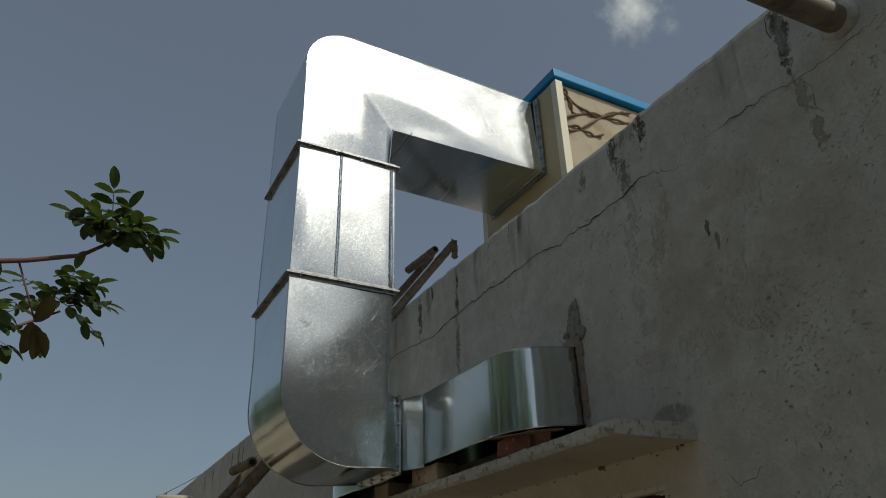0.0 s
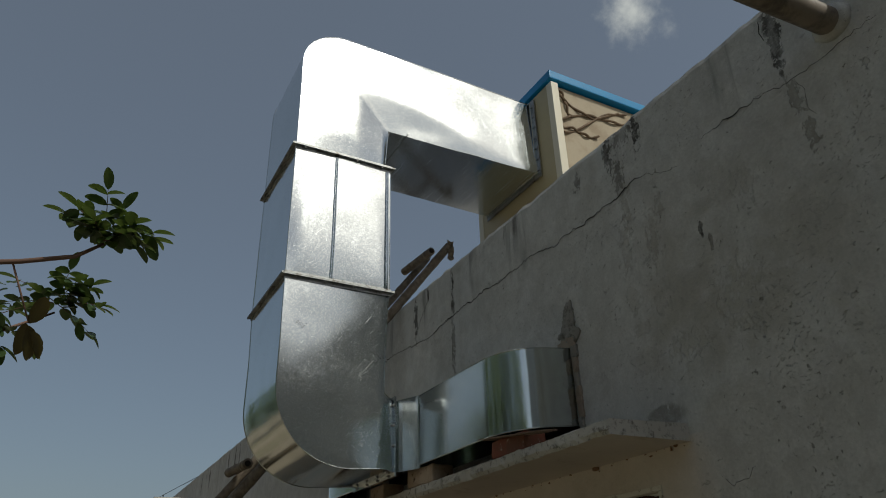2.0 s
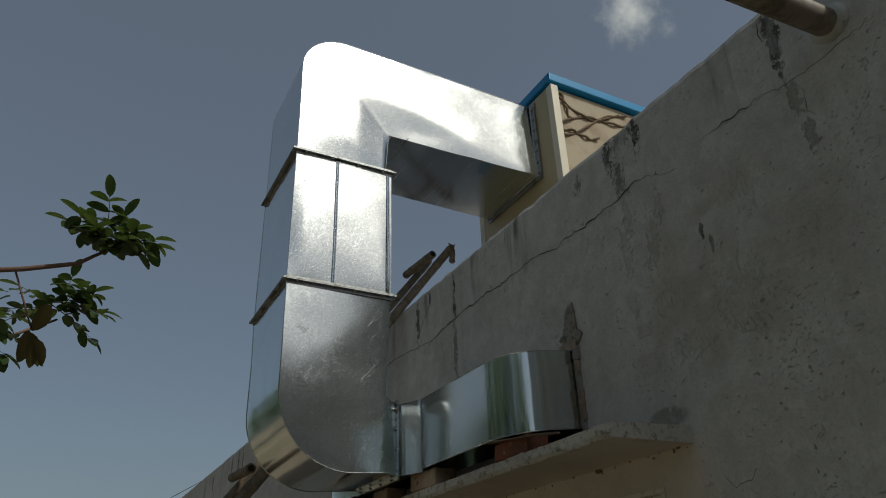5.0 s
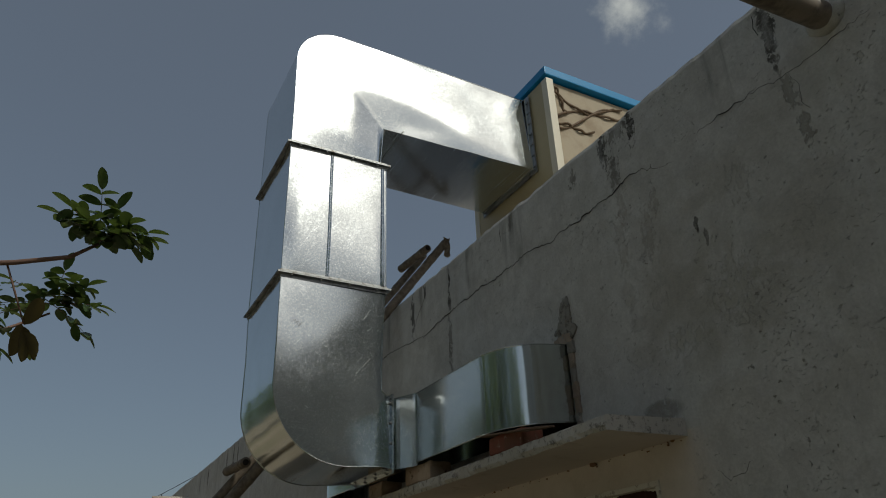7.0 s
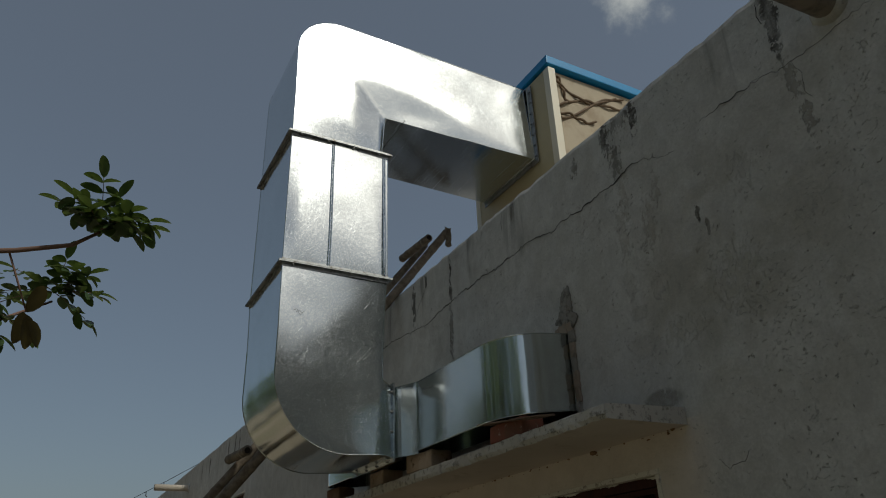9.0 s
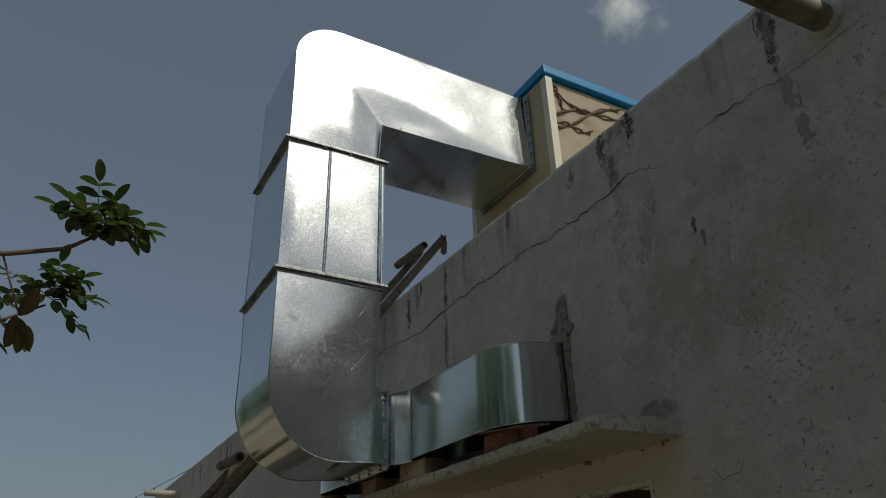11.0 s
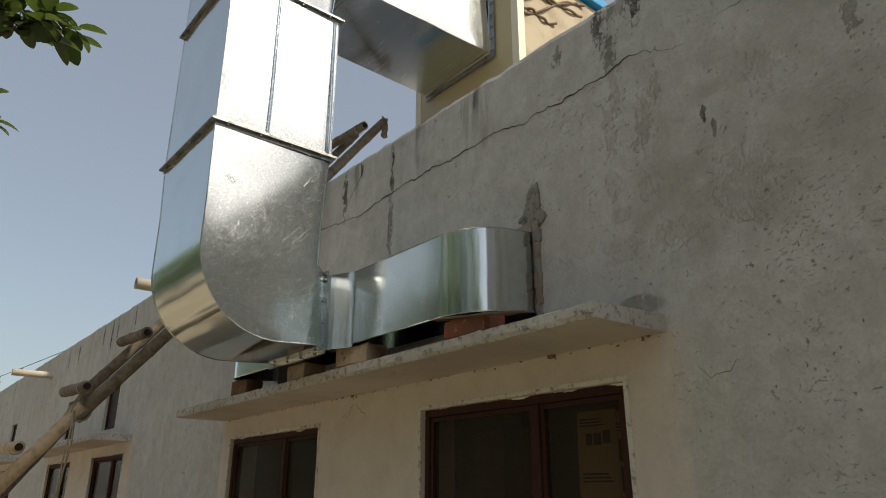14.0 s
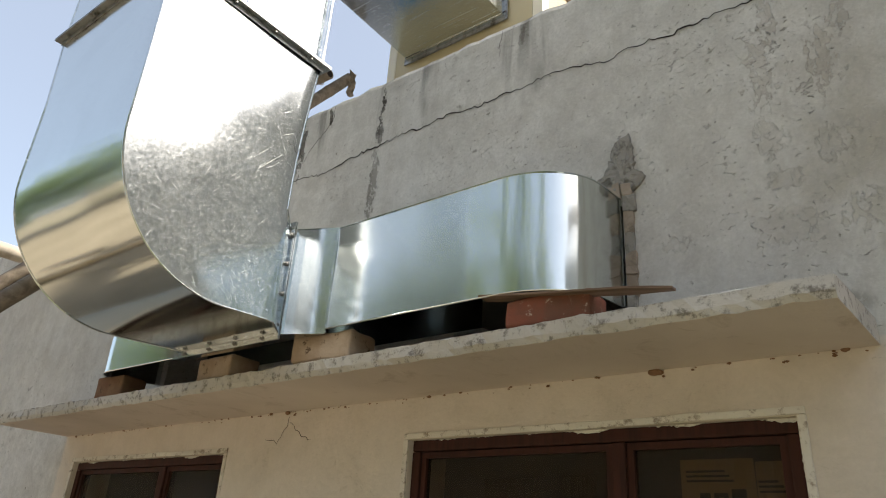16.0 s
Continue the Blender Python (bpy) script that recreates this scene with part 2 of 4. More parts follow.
        col = k.mix(k.math("MULTIPLY", m, 0.96 if tone[0] < 0.1 else 0.8 if tone[0] < 0.26 else 0.42), col, tone)
        scars = m if scars is None else k.math("MAXIMUM", scars, m)
    # pitted skin: short torn flecks with a pale rim, and lime run down in soft bands
    lime = k.noise(3.4, 4, 0.6, k.stretch((1.0, 1.0, 0.16)), 0.3)
    col = k.mix(k.math("MULTIPLY", k.ramp(lime, 0.50, 0.68, 0.0, 0.30), clean), col, (0.72, 0.735, 0.725))
    chip = k.noise(62, 6, 0.66, k.stretch((0.7, 1, 1.25)), 0.6)
    zone = k.ramp(k.noise(2.3, 5, 0.65), 0.40, 0.66, 0.0, 0.065)
    chips = k.math("MULTIPLY", k.ramp(k.math("ADD", chip, zone), 0.652, 0.68), k.math("SUBTRACT", 1.0, k.math("MULTIPLY", paint, 0.9)))
    rim = k.math("MULTIPLY", k.ramp(k.math("ADD", chip, zone), 0.595, 0.645), k.math("SUBTRACT", 1.0, k.math("MULTIPLY", paint, 0.9)))
    col = k.mix(k.math("MULTIPLY", rim, 0.22), col, (0.74, 0.73, 0.70))
    col = k.mix(k.math("MULTIPLY", chips, 0.48), col, (0.24, 0.22, 0.19))
    k.color(col)
    k.bump(chips, 0.9, -0.005)
    k.bump(scars, 0.7, -0.006).bump(k.math("MULTIPLY", k.math("MAXIMUM", speck, flake), clean), 1.0, -0.008)
    k.bump(mid, 0.5, 0.014).bump(mottle, 0.5, 0.006)
    k.bump(k.math("MULTIPLY", pits, k.ramp(mid, 0.5, 0.7)), 0.5, -0.006)
    k.bump(grain, 0.35, 0.003)
    return k.m


PLASTER = plaster()


def concrete(name, a, b, dirt=(0.07, 0.06, 0.05), amount=0.8, size=6):
    k = Mat(name, a, 0.92, 0, 0.2)
    mid = k.noise(size, 9, 0.72, warp=0.5 if size < 10 else 0.0)
    lo = 0.54 if size < 10 else 0.495
    col = k.mix(k.ramp(k.noise(1.4, 4), 0.35, 0.65), a, b)
    col = k.mix(k.ramp(mid, lo, lo + 0.15, 0, amount), col, dirt)
    k.color(col)
    k.bump(mid, 0.5, 0.01).bump(k.noise(70, 4, 0.7), 0.4, 0.003)
    return k.m


LEDGE = concrete("sunshade_concrete", (0.57, 0.545, 0.505), (0.46, 0.435, 0.395), (0.13, 0.115, 0.10), 0.8, 28)
SOFFIT = concrete("sunshade_soffit_paint", (0.66, 0.58, 0.52), (0.57, 0.495, 0.44), (0.38, 0.30, 0.24), 0.5)
ROOFING = concrete("roof_screed", (0.35, 0.33, 0.30), (0.28, 0.26, 0.24))
MORTAR = concrete("fresh_mortar", (0.25, 0.235, 0.21), (0.34, 0.32, 0.29), (0.11, 0.10, 0.085), 0.85, 24)
RAW = concrete("broken_brick_edge", (0.36, 0.30, 0.24), (0.26, 0.20, 0.16), (0.12, 0.10, 0.08), 0.7)
# near-black for crack strips: the shade inside a crack is put into the colour
CRACK = Mat("crack_shadow_dirt", (0.035, 0.03, 0.026), 1.0, 0, 0.0).m
ROOM = Mat("room_wall_dark", (0.16, 0.14, 0.12), 0.9).m


def brick_mat(name, a, b, c):
    k = Mat(name, a, 0.95, 0, 0.15)
    col = k.mix(k.ramp(k.noise(9, 6, 0.65), 0.4, 0.65), a, b)
    col = k.mix(k.ramp(k.noise(24, 6, 0.7), 0.60, 0.68), col, c)
    k.color(col).bump(k.noise(30, 7, 0.7), 0.6, 0.006)
    return k.m


BRICK_TAN = brick_mat("weathered_tan_brick", (0.34, 0.25, 0.18), (0.42, 0.33, 0.25), (0.12, 0.08, 0.05))
BRICK_RED = brick_mat("red_brick", (0.23, 0.085, 0.058), (0.17, 0.085, 0.06), (0.42, 0.33, 0.27))
BRICK_DARK = brick_mat("dark_brown_brick", (0.20, 0.11, 0.07), (0.26, 0.16, 0.10), (0.10, 0.07, 0.05))


def wood(name, a, b, rough=0.55, stretch=(14, 14, 1.2)):
    k = Mat(name, a, rough, 0, 0.3)
    g = k.noise(3.0, 6, 0.6, k.stretch(stretch), 0.5)
    k.color(k.mix(k.ramp(g, 0.35, 0.7), a, b)).bump(g, 0.25, 0.003)
    return k.m


FRAME = wood("dark_red_brown_window_paint", (0.058, 0.018, 0.012), (0.034, 0.012, 0.009), 0.75)
CHIPPED = concrete("chipped_white_paint", (0.76, 0.73, 0.67), (0.66, 0.62, 0.56), (0.20, 0.14, 0.10), 0.8, 22)
PLANK = wood("old_plank", (0.22, 0.15, 0.11), (0.13, 0.085, 0.06), 0.8, (1.2, 14, 14))
BAMBOO_GREY = wood("weathered_grey_bamboo", (0.25, 0.205, 0.16), (0.13, 0.105, 0.08), 0.75, (6, 6, 6))
# pale cane, lightened further so that sunlight is painted into its colour
BAMBOO_PALE_LIT = wood("pale_sunlit_bamboo", (0.62, 0.50, 0.37), (0.42, 0.32, 0.22), 0.7, (6, 6, 6))
# black discs in this colour paint the shade inside open pipe and cane ends
HOLLOW_SHADE = Mat("hollow_shade_black", (0.02, 0.015, 0.012), 1.0).m
ROPE = wood("coir_rope", (0.42, 0.37, 0.28), (0.28, 0.24, 0.18), 0.95, (30, 30, 30))
PVC = Mat("cream_pvc", (0.50, 0.44, 0.36), 0.5)
PVC.color(PVC.mix(PVC.ramp(PVC.noise(7, 6, 0.65), 0.5, 0.72, 0, 0.6), (0.50, 0.44, 0.36), (0.28, 0.23, 0.18)))
PVC = PVC.m
# mottled darker pvc of the near spout: its shade is put into the colour
PVC_SHADED = Mat("shaded_brown_pvc", (0.24, 0.195, 0.155), 0.55)
PVC_SHADED.color(PVC_SHADED.mix(PVC_SHADED.ramp(PVC_SHADED.noise(9, 6, 0.65), 0.42, 0.66), (0.27, 0.22, 0.175), (0.12, 0.095, 0.075)))
PVC_SHADED = PVC_SHADED.m
WIRE = Mat("black_cable", (0.03, 0.03, 0.03), 0.6).m
CREAM = Mat("cream_powder_coat", (0.50, 0.42, 0.25), 0.42)
CREAM.color(CREAM.mix(CREAM.ramp(CREAM.noise(2.5, 6, 0.6), 0.4, 0.75, 0, 0.35), (0.50, 0.42, 0.25), (0.36, 0.29, 0.16)))
CREAM.bump(CREAM.noise(2.0, 2), 0.06, 0.03)
CREAM = CREAM.m
POST = Mat("pale_cream_post", (0.72, 0.66, 0.52), 0.4).m
BLUE = Mat("cyan_blue_paint", (0.006, 0.235, 0.50), 0.45)
BLUE.color(BLUE.mix(BLUE.ramp(BLUE.noise(6, 5, 0.6), 0.4, 0.7, 0, 0.3), (0.006, 0.235, 0.50), (0.012, 0.17, 0.36)))
BLUE = BLUE.m
PAD = Mat("beige_pad_panel", (0.40, 0.33, 0.23), 0.75)
PAD.color(PAD.mix(PAD.ramp(PAD.noise(3.5, 6, 0.65), 0.4, 0.7), (0.42, 0.35, 0.25), (0.30, 0.23, 0.15)))
PAD.bump(PAD.noise(40, 3), 0.3, 0.004)
PAD = PAD.m
VINE = wood("brown_pipe", (0.13, 0.085, 0.05), (0.20, 0.14, 0.09), 0.7)
VENT_SHEET = Mat("near_black_sheet", (0.030, 0.026, 0.022), 0.7).m
PAPER = Mat("yellowed_newspaper", (0.52, 0.42, 0.27), 0.9).m
INK = Mat("newspaper_ink", (0.10, 0.085, 0.06), 0.9).m
TINT = Mat("newspaper_tint", (0.16, 0.19, 0.14), 0.9).m
CURTAIN = Mat("brown_curtain", (0.11, 0.085, 0.065), 0.9).m
# the brown tint darkens what shows of the rooms behind the panes
GLASS = Mat("window_glass", (0.42, 0.35, 0.285), 0.07)
GLASS.b.inputs["Transmission Weight"].default_value = 0.95
GLASS.b.inputs["IOR"].default_value = 1.10
GLASS = GLASS.m


def soil():
    k = Mat("dusty_ground", (0.34, 0.28, 0.20), 0.95, 0, 0.15)
    mid = k.noise(0.6, 8, 0.65)
    col = k.mix(k.ramp(mid, 0.35, 0.65), (0.36, 0.30, 0.22), (0.26, 0.21, 0.15))
    col = k.mix(k.ramp(k.noise(0.16, 4), 0.52, 0.62, 0, 0.7), col, (0.10, 0.13, 0.05))
    k.color(col).bump(k.noise(9, 8, 0.7), 0.6, 0.03)
    return k.m


SOIL = soil()
BARK = wood("grey_bark", (0.16, 0.125, 0.10), (0.09, 0.07, 0.055), 0.9, (9, 9, 3))
TWIG = Mat("brown_twig", (0.17, 0.10, 0.075), 0.8).m


def leafy(name, a, b, back):
    k = Mat(name, a, 0.38)
    isl = k.n.new("ShaderNodeNewGeometry").outputs["Random Per Island"]
    col = k.mix(isl, a, b)
    k.color(k.mix(k.ramp(k.noise(18, 4), 0.4, 0.75, 0, 0.4), col, back))
    k.b.inputs["Subsurface Weight"].default_value = 0.0
    tr = k.n.new("ShaderNodeBsdfTranslucent")
    tr.inputs["Color"].default_value = (back[0] * 1.8, back[1] * 1.8, back[2], 1)
    ms = k.n.new("ShaderNodeMixShader")
    ms.inputs[0].default_value = 0.25
    out = k.n["Material Output"]
    k.l.new(k.b.outputs[0], ms.inputs[1]); k.l.new(tr.outputs[0], ms.inputs[2]); k.l.new(ms.outputs[0], out.inputs["Surface"])
    return k.m


LEAF = leafy("glossy_dark_leaf", (0.030, 0.060, 0.020), (0.050, 0.090, 0.030), (0.075, 0.11, 0.035))
LEAF_OLD = leafy("yellowing_leaf", (0.055, 0.045, 0.014), (0.07, 0.055, 0.016), (0.06, 0.045, 0.015))
LEAF_FAR = leafy("tree_foliage", (0.065, 0.105, 0.04), (0.11, 0.16, 0.07), (0.12, 0.16, 0.06))


# ---- building blocks ----
def mesh_object(name, bm, material, smooth=False):
    me = bpy.data.meshes.new(name)
    bm.normal_update()
    bm.to_mesh(me)
    bm.free()
    for mat in (material if isinstance(material, (list, tuple)) else [material]):
        me.materials.append(mat)
    if smooth:
        for p in me.polygons:
            p.use_smooth = True
    return new(name, me)


def thing(name, bm, material, label, category, group="", kind="", smooth=False):
    return tagged(mesh_object(name, bm, material, smooth), label, category, group, kind)


def holder(name, at, label, category, group="", kind=""):
    ob = new(name)
    ob.location = at
    bpy.context.view_layer.update()
    return tagged(ob, label, category, group, kind)


def part(name, bm, material, parent, label="", smooth=False):
    ob = mesh_object(name, bm, material, smooth)
    ob.parent = parent
    if parent.type == "EMPTY":
        ob.matrix_parent_inverse = Matrix.Translation(-parent.location)
    return tagged(ob, label) if label else ob


def box(lo, hi, bevel=0.0, bm=None, jitter=0.0):
    own = bmesh.new()
    r = bmesh.ops.create_cube(own, size=1)
    c, s = (Vector(lo) + Vector(hi)) / 2, Vector(hi) - Vector(lo)
    for v in own.verts:
        v.co = Vector((v.co.x * s.x, v.co.y * s.y, v.co.z * s.z)) + c
    if bevel:
        bmesh.ops.bevel(own, geom=own.edges[:], offset=bevel, segments=2, profile=0.6, affect="EDGES")
    if jitter:
        for v in own.verts:
            v.co += noise.noise_vector(v.co * 23.0) * jitter
    if bm is None:
        return own
    me = bpy.data.meshes.new("tmp")
    own.to_mesh(me); own.free()
    bm.from_mesh(me)
    bpy.data.meshes.remove(me)
    return bm


def tube(points, radius, sides=10, bm=None, caps=True):
    """A round bar along the points; radius is a number or one for each point."""
    bm = bm or bmesh.new()
    pts = [Vector(p) for p in points]
    rads = radius if isinstance(radius, (list, tuple)) else [radius] * len(pts)
    rings = []
    side = None
    for i, p in enumerate(pts):
        d = (pts[min(i + 1, len(pts) - 1)] - pts[max(i - 1, 0)]).normalized()
        if side is None:
            side = d.orthogonal().normalized()
        side = (side - d * side.dot(d)).normalized()
        up = d.cross(side)
        rings.append([bm.verts.new(p + (side * math.cos(a) + up * math.sin(a)) * rads[i]) for a in (2 * math.pi * j / sides for j in range(sides))])
    for a, b in zip(rings, rings[1:]):
        for j in range(sides):
            bm.faces.new((a[j], a[(j + 1) % sides], b[(j + 1) % sides], b[j]))
    if caps:
        bm.faces.new(rings[0][::-1])
        bm.faces.new(rings[-1])
    return bm


def arc(cx, cy, r, a0, a1, n):
    return [(cx + r * math.cos(radians(a0 + (a1 - a0) * i / n)), cy + r * math.sin(radians(a0 + (a1 - a0) * i / n))) for i in range(n + 1)]


def ring(axis, u0, u1, v0, v1, w, d0, d1, w_in=0.0):
    """A flat rectangular frame as one mesh: it spans u0..u1 and v0..v1 inside, is w wide and reaches from d0 to d1 along the axis."""
    bm = bmesh.new()

    def at(u, v, d):
        return {"x": (d, u, v), "y": (u, d, v), "z": (u, v, d)}[axis]

    loops = []
    for g, d in ((w_in, d0), (w, d0), (w, d1), (w_in, d1)):
        loops.append([bm.verts.new(at(u, v, d)) for u, v in ((u0 - g, v0 - g), (u1 + g, v0 - g), (u1 + g, v1 + g), (u0 - g, v1 + g))])
    for a, b in zip(loops, loops[1:] + loops[:1]):
        for i in range(4):
            bm.faces.new((a[i], a[(i + 1) % 4], b[(i + 1) % 4], b[i]))
    bmesh.ops.recalc_face_normals(bm, faces=bm.faces[:])
    return bm


def resample(path, n):
    """n + 1 points at even steps along a 2D path."""
    lens = [0.0]
    for a, b in zip(path, path[1:]):
        lens.append(lens[-1] + math.dist(a, b))
    out, k = [], 0
    for i in range(n + 1):
        s = lens[-1] * i / n
        while k < len(path) - 2 and lens[k + 1] < s:
            k += 1
        f = (s - lens[k]) / max(lens[k + 1] - lens[k], 1e-9)
        out.append((path[k][0] + (path[k + 1][0] - path[k][0]) * f, path[k][1] + (path[k + 1][1] - path[k][1]) * f))
    return out


def sheet(bm, grid):
    vs = [[bm.verts.new(p) for p in row] for row in grid]
    for a, b in zip(vs, vs[1:]):
        for j in range(len(a) - 1):
            bm.faces.new((a[j], a[j + 1], b[j + 1], b[j]))
    return vs


# ---- setting ----
WALL_X0, WALL_X1, WALL_TOP, WALL_T = -26.0, 6.0, 3.764, 0.23
OPENINGS = []
for k, (a, b) in enumerate(BAYS):
    OPENINGS += [(b - 1.505, b - 0.19, 0.85, 1.978), (b - 3.99, b - 2.605, 0.85, 1.968)]
    if k == 0:
        OPENINGS += [(-1.33, -0.637, 2.226, 2.72), (-3.25, -2.70, 2.226, 2.72)]
    else:
        OPENINGS += [(b - 1.28, b - 0.72, 2.285, 2.82), (b - 3.33, b - 2.79, 2.285, 2.82)]


def wall_front():
    xs = {WALL_X0, WALL_X1} | {round(WALL_X0 + 0.16 * i, 3) for i in range(int((WALL_X1 - WALL_X0) / 0.16) + 1)}
    xs |= {round(-4.2 + 0.04 * i, 3) for i in range(160)}
    zs = {-0.3, WALL_TOP} | {round(0.16 * i, 3) for i in range(23)} | {3.68, 3.735}
    for x0, x1, z0, z1 in OPENINGS:
        xs = {x for x in xs if min(abs(x - x0), abs(x - x1)) > 0.03} | {x0, x1}
        zs |= {z0, z1}
    xs, zs = sorted(xs), sorted(zs)
    bm = bmesh.new()
    grid = {}

    def vert(i, j):
        if (i, j) not in grid:
            x, z = xs[i], zs[j]
            y = 0.006 * noise.noise((x * 0.8, 3.1, z * 0.8)) + 0.0025 * noise.noise((x * 5, 1.1, z * 5))
            if j >= len(zs) - 2:
                z += 0.010 * noise.noise((x * 3.0, 0, 0)) + 0.016 * noise.noise((x * 10.0, 5, 0)) + 0.008 * noise.noise((x * 31.0, 2, 0)) - 0.004
                y += 0.012 * (j == len(zs) - 1)
            grid[i, j] = bm.verts.new((x, y, z))
        return grid[i, j]

    for i in range(len(xs) - 1):
        for j in range(len(zs) - 1):
            cx, cz = (xs[i] + xs[i + 1]) / 2, (zs[j] + zs[j + 1]) / 2
            if not any(a < cx < b and c < cz < d for a, b, c, d in OPENINGS):
                bm.faces.new((vert(i, j), vert(i + 1, j), vert(i + 1, j + 1), vert(i, j + 1)))
    for e in [e for e in bm.edges if len(e.link_faces) == 1]:
        a, b = e.verts
        inner = [bm.verts.new((v.co.x, WALL_T, v.co.z)) for v in (b, a)]
        bm.faces.new((a, b, *inner))
    bmesh.ops.remove_doubles(bm, verts=[v for v in bm.verts if abs(v.co.y - WALL_T) < 1e-6], dist=1e-5)
    bmesh.ops.recalc_face_normals(bm, faces=bm.faces[:])
    return bm


wall = thing("wall_front", wall_front(), PLASTER, "grey weathered cement-plastered wall with a stained parapet", "wall", kind="structure")
thing("roof", box((WALL_X0, WALL_T + 0.002, 3.17), (WALL_X1, 9.0, 3.33)), ROOFING, "flat cement roof behind the parapet", "roof", kind="structure")
# unseen wall, added so that the curved branch reflects grey on its right
thing("wall_side", box((7.0, -2.6, -0.1), (7.25, 4.0, 6.0), 0.01), PLASTER, "unseen plain grey plastered wall added for the reflection in the branch", "wall", kind="structure")
# plain walls of one dark brown close the space behind the windows
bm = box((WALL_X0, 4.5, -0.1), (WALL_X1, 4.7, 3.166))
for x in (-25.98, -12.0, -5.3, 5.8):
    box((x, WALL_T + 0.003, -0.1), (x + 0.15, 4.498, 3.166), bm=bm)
thing("wall_inner", bm, ROOM, "plain dark brown inner walls closing the rooms", "wall", kind="structure")
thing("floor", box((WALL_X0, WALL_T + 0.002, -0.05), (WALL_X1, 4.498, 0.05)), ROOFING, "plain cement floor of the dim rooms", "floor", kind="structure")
bm = bmesh.new()
sheet(bm, [[(-900 + 1800 * i / 12, -900 + 1800 * j / 12, 0) for i in range(13)] for j in range(13)])
ground = thing("ground", bm, SOIL, "dusty bare earth around the building", "ground", kind="structure")


def sunshade(x0, x1, detail):
    """A thin cast ledge with a worn lip."""
    bm = bmesh.new()
    n = int((x1 - x0) / 0.03)
    rows = []
    for i in range(n + 1):
        x = x0 + (x1 - x0) * i / n
        w = lambda s: 0.007 * noise.noise((x * 7, s, 0)) + 0.007 * noise.noise((x * 26, s, 4))
        sk = 0.030 * max(0.0, 1 - (x1 - x) / 0.3)
        dz = 0.005 * (x - x1) - (0.0 if detail else 0.045)
        rows.append([(x + sk, 0.01, 2.212 + dz), (x + sk * 0.5, -0.2, 2.206 + dz + w(1) * 0.4), (x, -0.385, 2.203 + dz + w(2) * 0.5), (x, -0.4 + w(3), 2.197 + dz + w(4)),
                     (x, -0.402 + w(5), 2.162 + dz + w(6)), (x, -0.394 + w(7), 2.143 + dz + w(8) * 0.6), (x + sk * 0.5, -0.2, 2.141 + dz), (x + sk, 0.01, 2.140 + dz)])
    vs = sheet(bm, rows)
    bm.faces.new(vs[0][::-1])
    bm.faces.new(vs[-1])
    bmesh.ops.recalc_face_normals(bm, faces=bm.faces[:])
    for f in bm.faces:
        c = f.calc_center_median()
        f.material_index = 1 if c.z < 2.151 + 0.005 * (c.x - x1) - (0.0 if detail else 0.045) and abs(f.normal.z) > 0.7 else 0
    return bm


for k, (a, b) in enumerate(BAYS):
    tagged(mesh_object("sunshade", sunshade(a, b, k == 0), [LEDGE, SOFFIT]), "thin concrete window sunshade with a weathered lip and cream soffit", "ledge", "sunshades along the wall", "structure")


# ---- duct ----
DX0, DX1 = -2.368, -1.618          # the two flat cheeks
YO, YI = -1.256, -0.586            # outer and inner skins of the riser
FL1, FL2 = 4.270, 3.343            # flange heights
TOP, ARM_B, ARM_END = 5.300, 4.630, 0.705
duct = holder("air_duct", (-1.97, -0.9, 2.28), "galvanized sheet steel cooler duct, rectangular, with two bends", "duct")


def cheek_warp(y, z, seed):
    """Oil-canning of the flat sheet."""
    if seed == 5.0:
        u = (z - FL2) / (FL1 - FL2)
        return 0.030 * 3.2 * u * (1 - u) ** 2.2 + 0.010 * noise.noise((y * 1.7, z * 1.7, seed)) + 0.002 * noise.noise((y * 5, z * 5, seed + 9))
    return 0.016 * noise.noise((y * 1.7, z * 1.7, seed)) + 0.002 * noise.noise((y * 5, z * 5, seed + 9))


def fold(d):
    return 0.5 * (math.sqrt(d * d + 0.0004) + d)


def dish(y, z):
    """How far the cheek of the upper bend is dished in along its inner corner and above its flange."""
    low = max(z - ARM_B, YI - y) if y < YI else z - ARM_B
    reach = 0.27 - 0.21 * max(0.0, y - YI) + 0.05 * noise.noise((y * 3.4, 0.3, 7.0))
    w = 0.19 * fold(reach - low) * max(0.0, min(1.0, (ARM_END - y) / 0.25))
    if y < YI + 0.1:
        w += 0.10 * fold(0.15 + 0.05 * noise.noise((y * 4.0, 1.3, 3.0)) - (z - FL1)) * max(0.0, min(1.0, (y - YO) / 0.3))
    return w


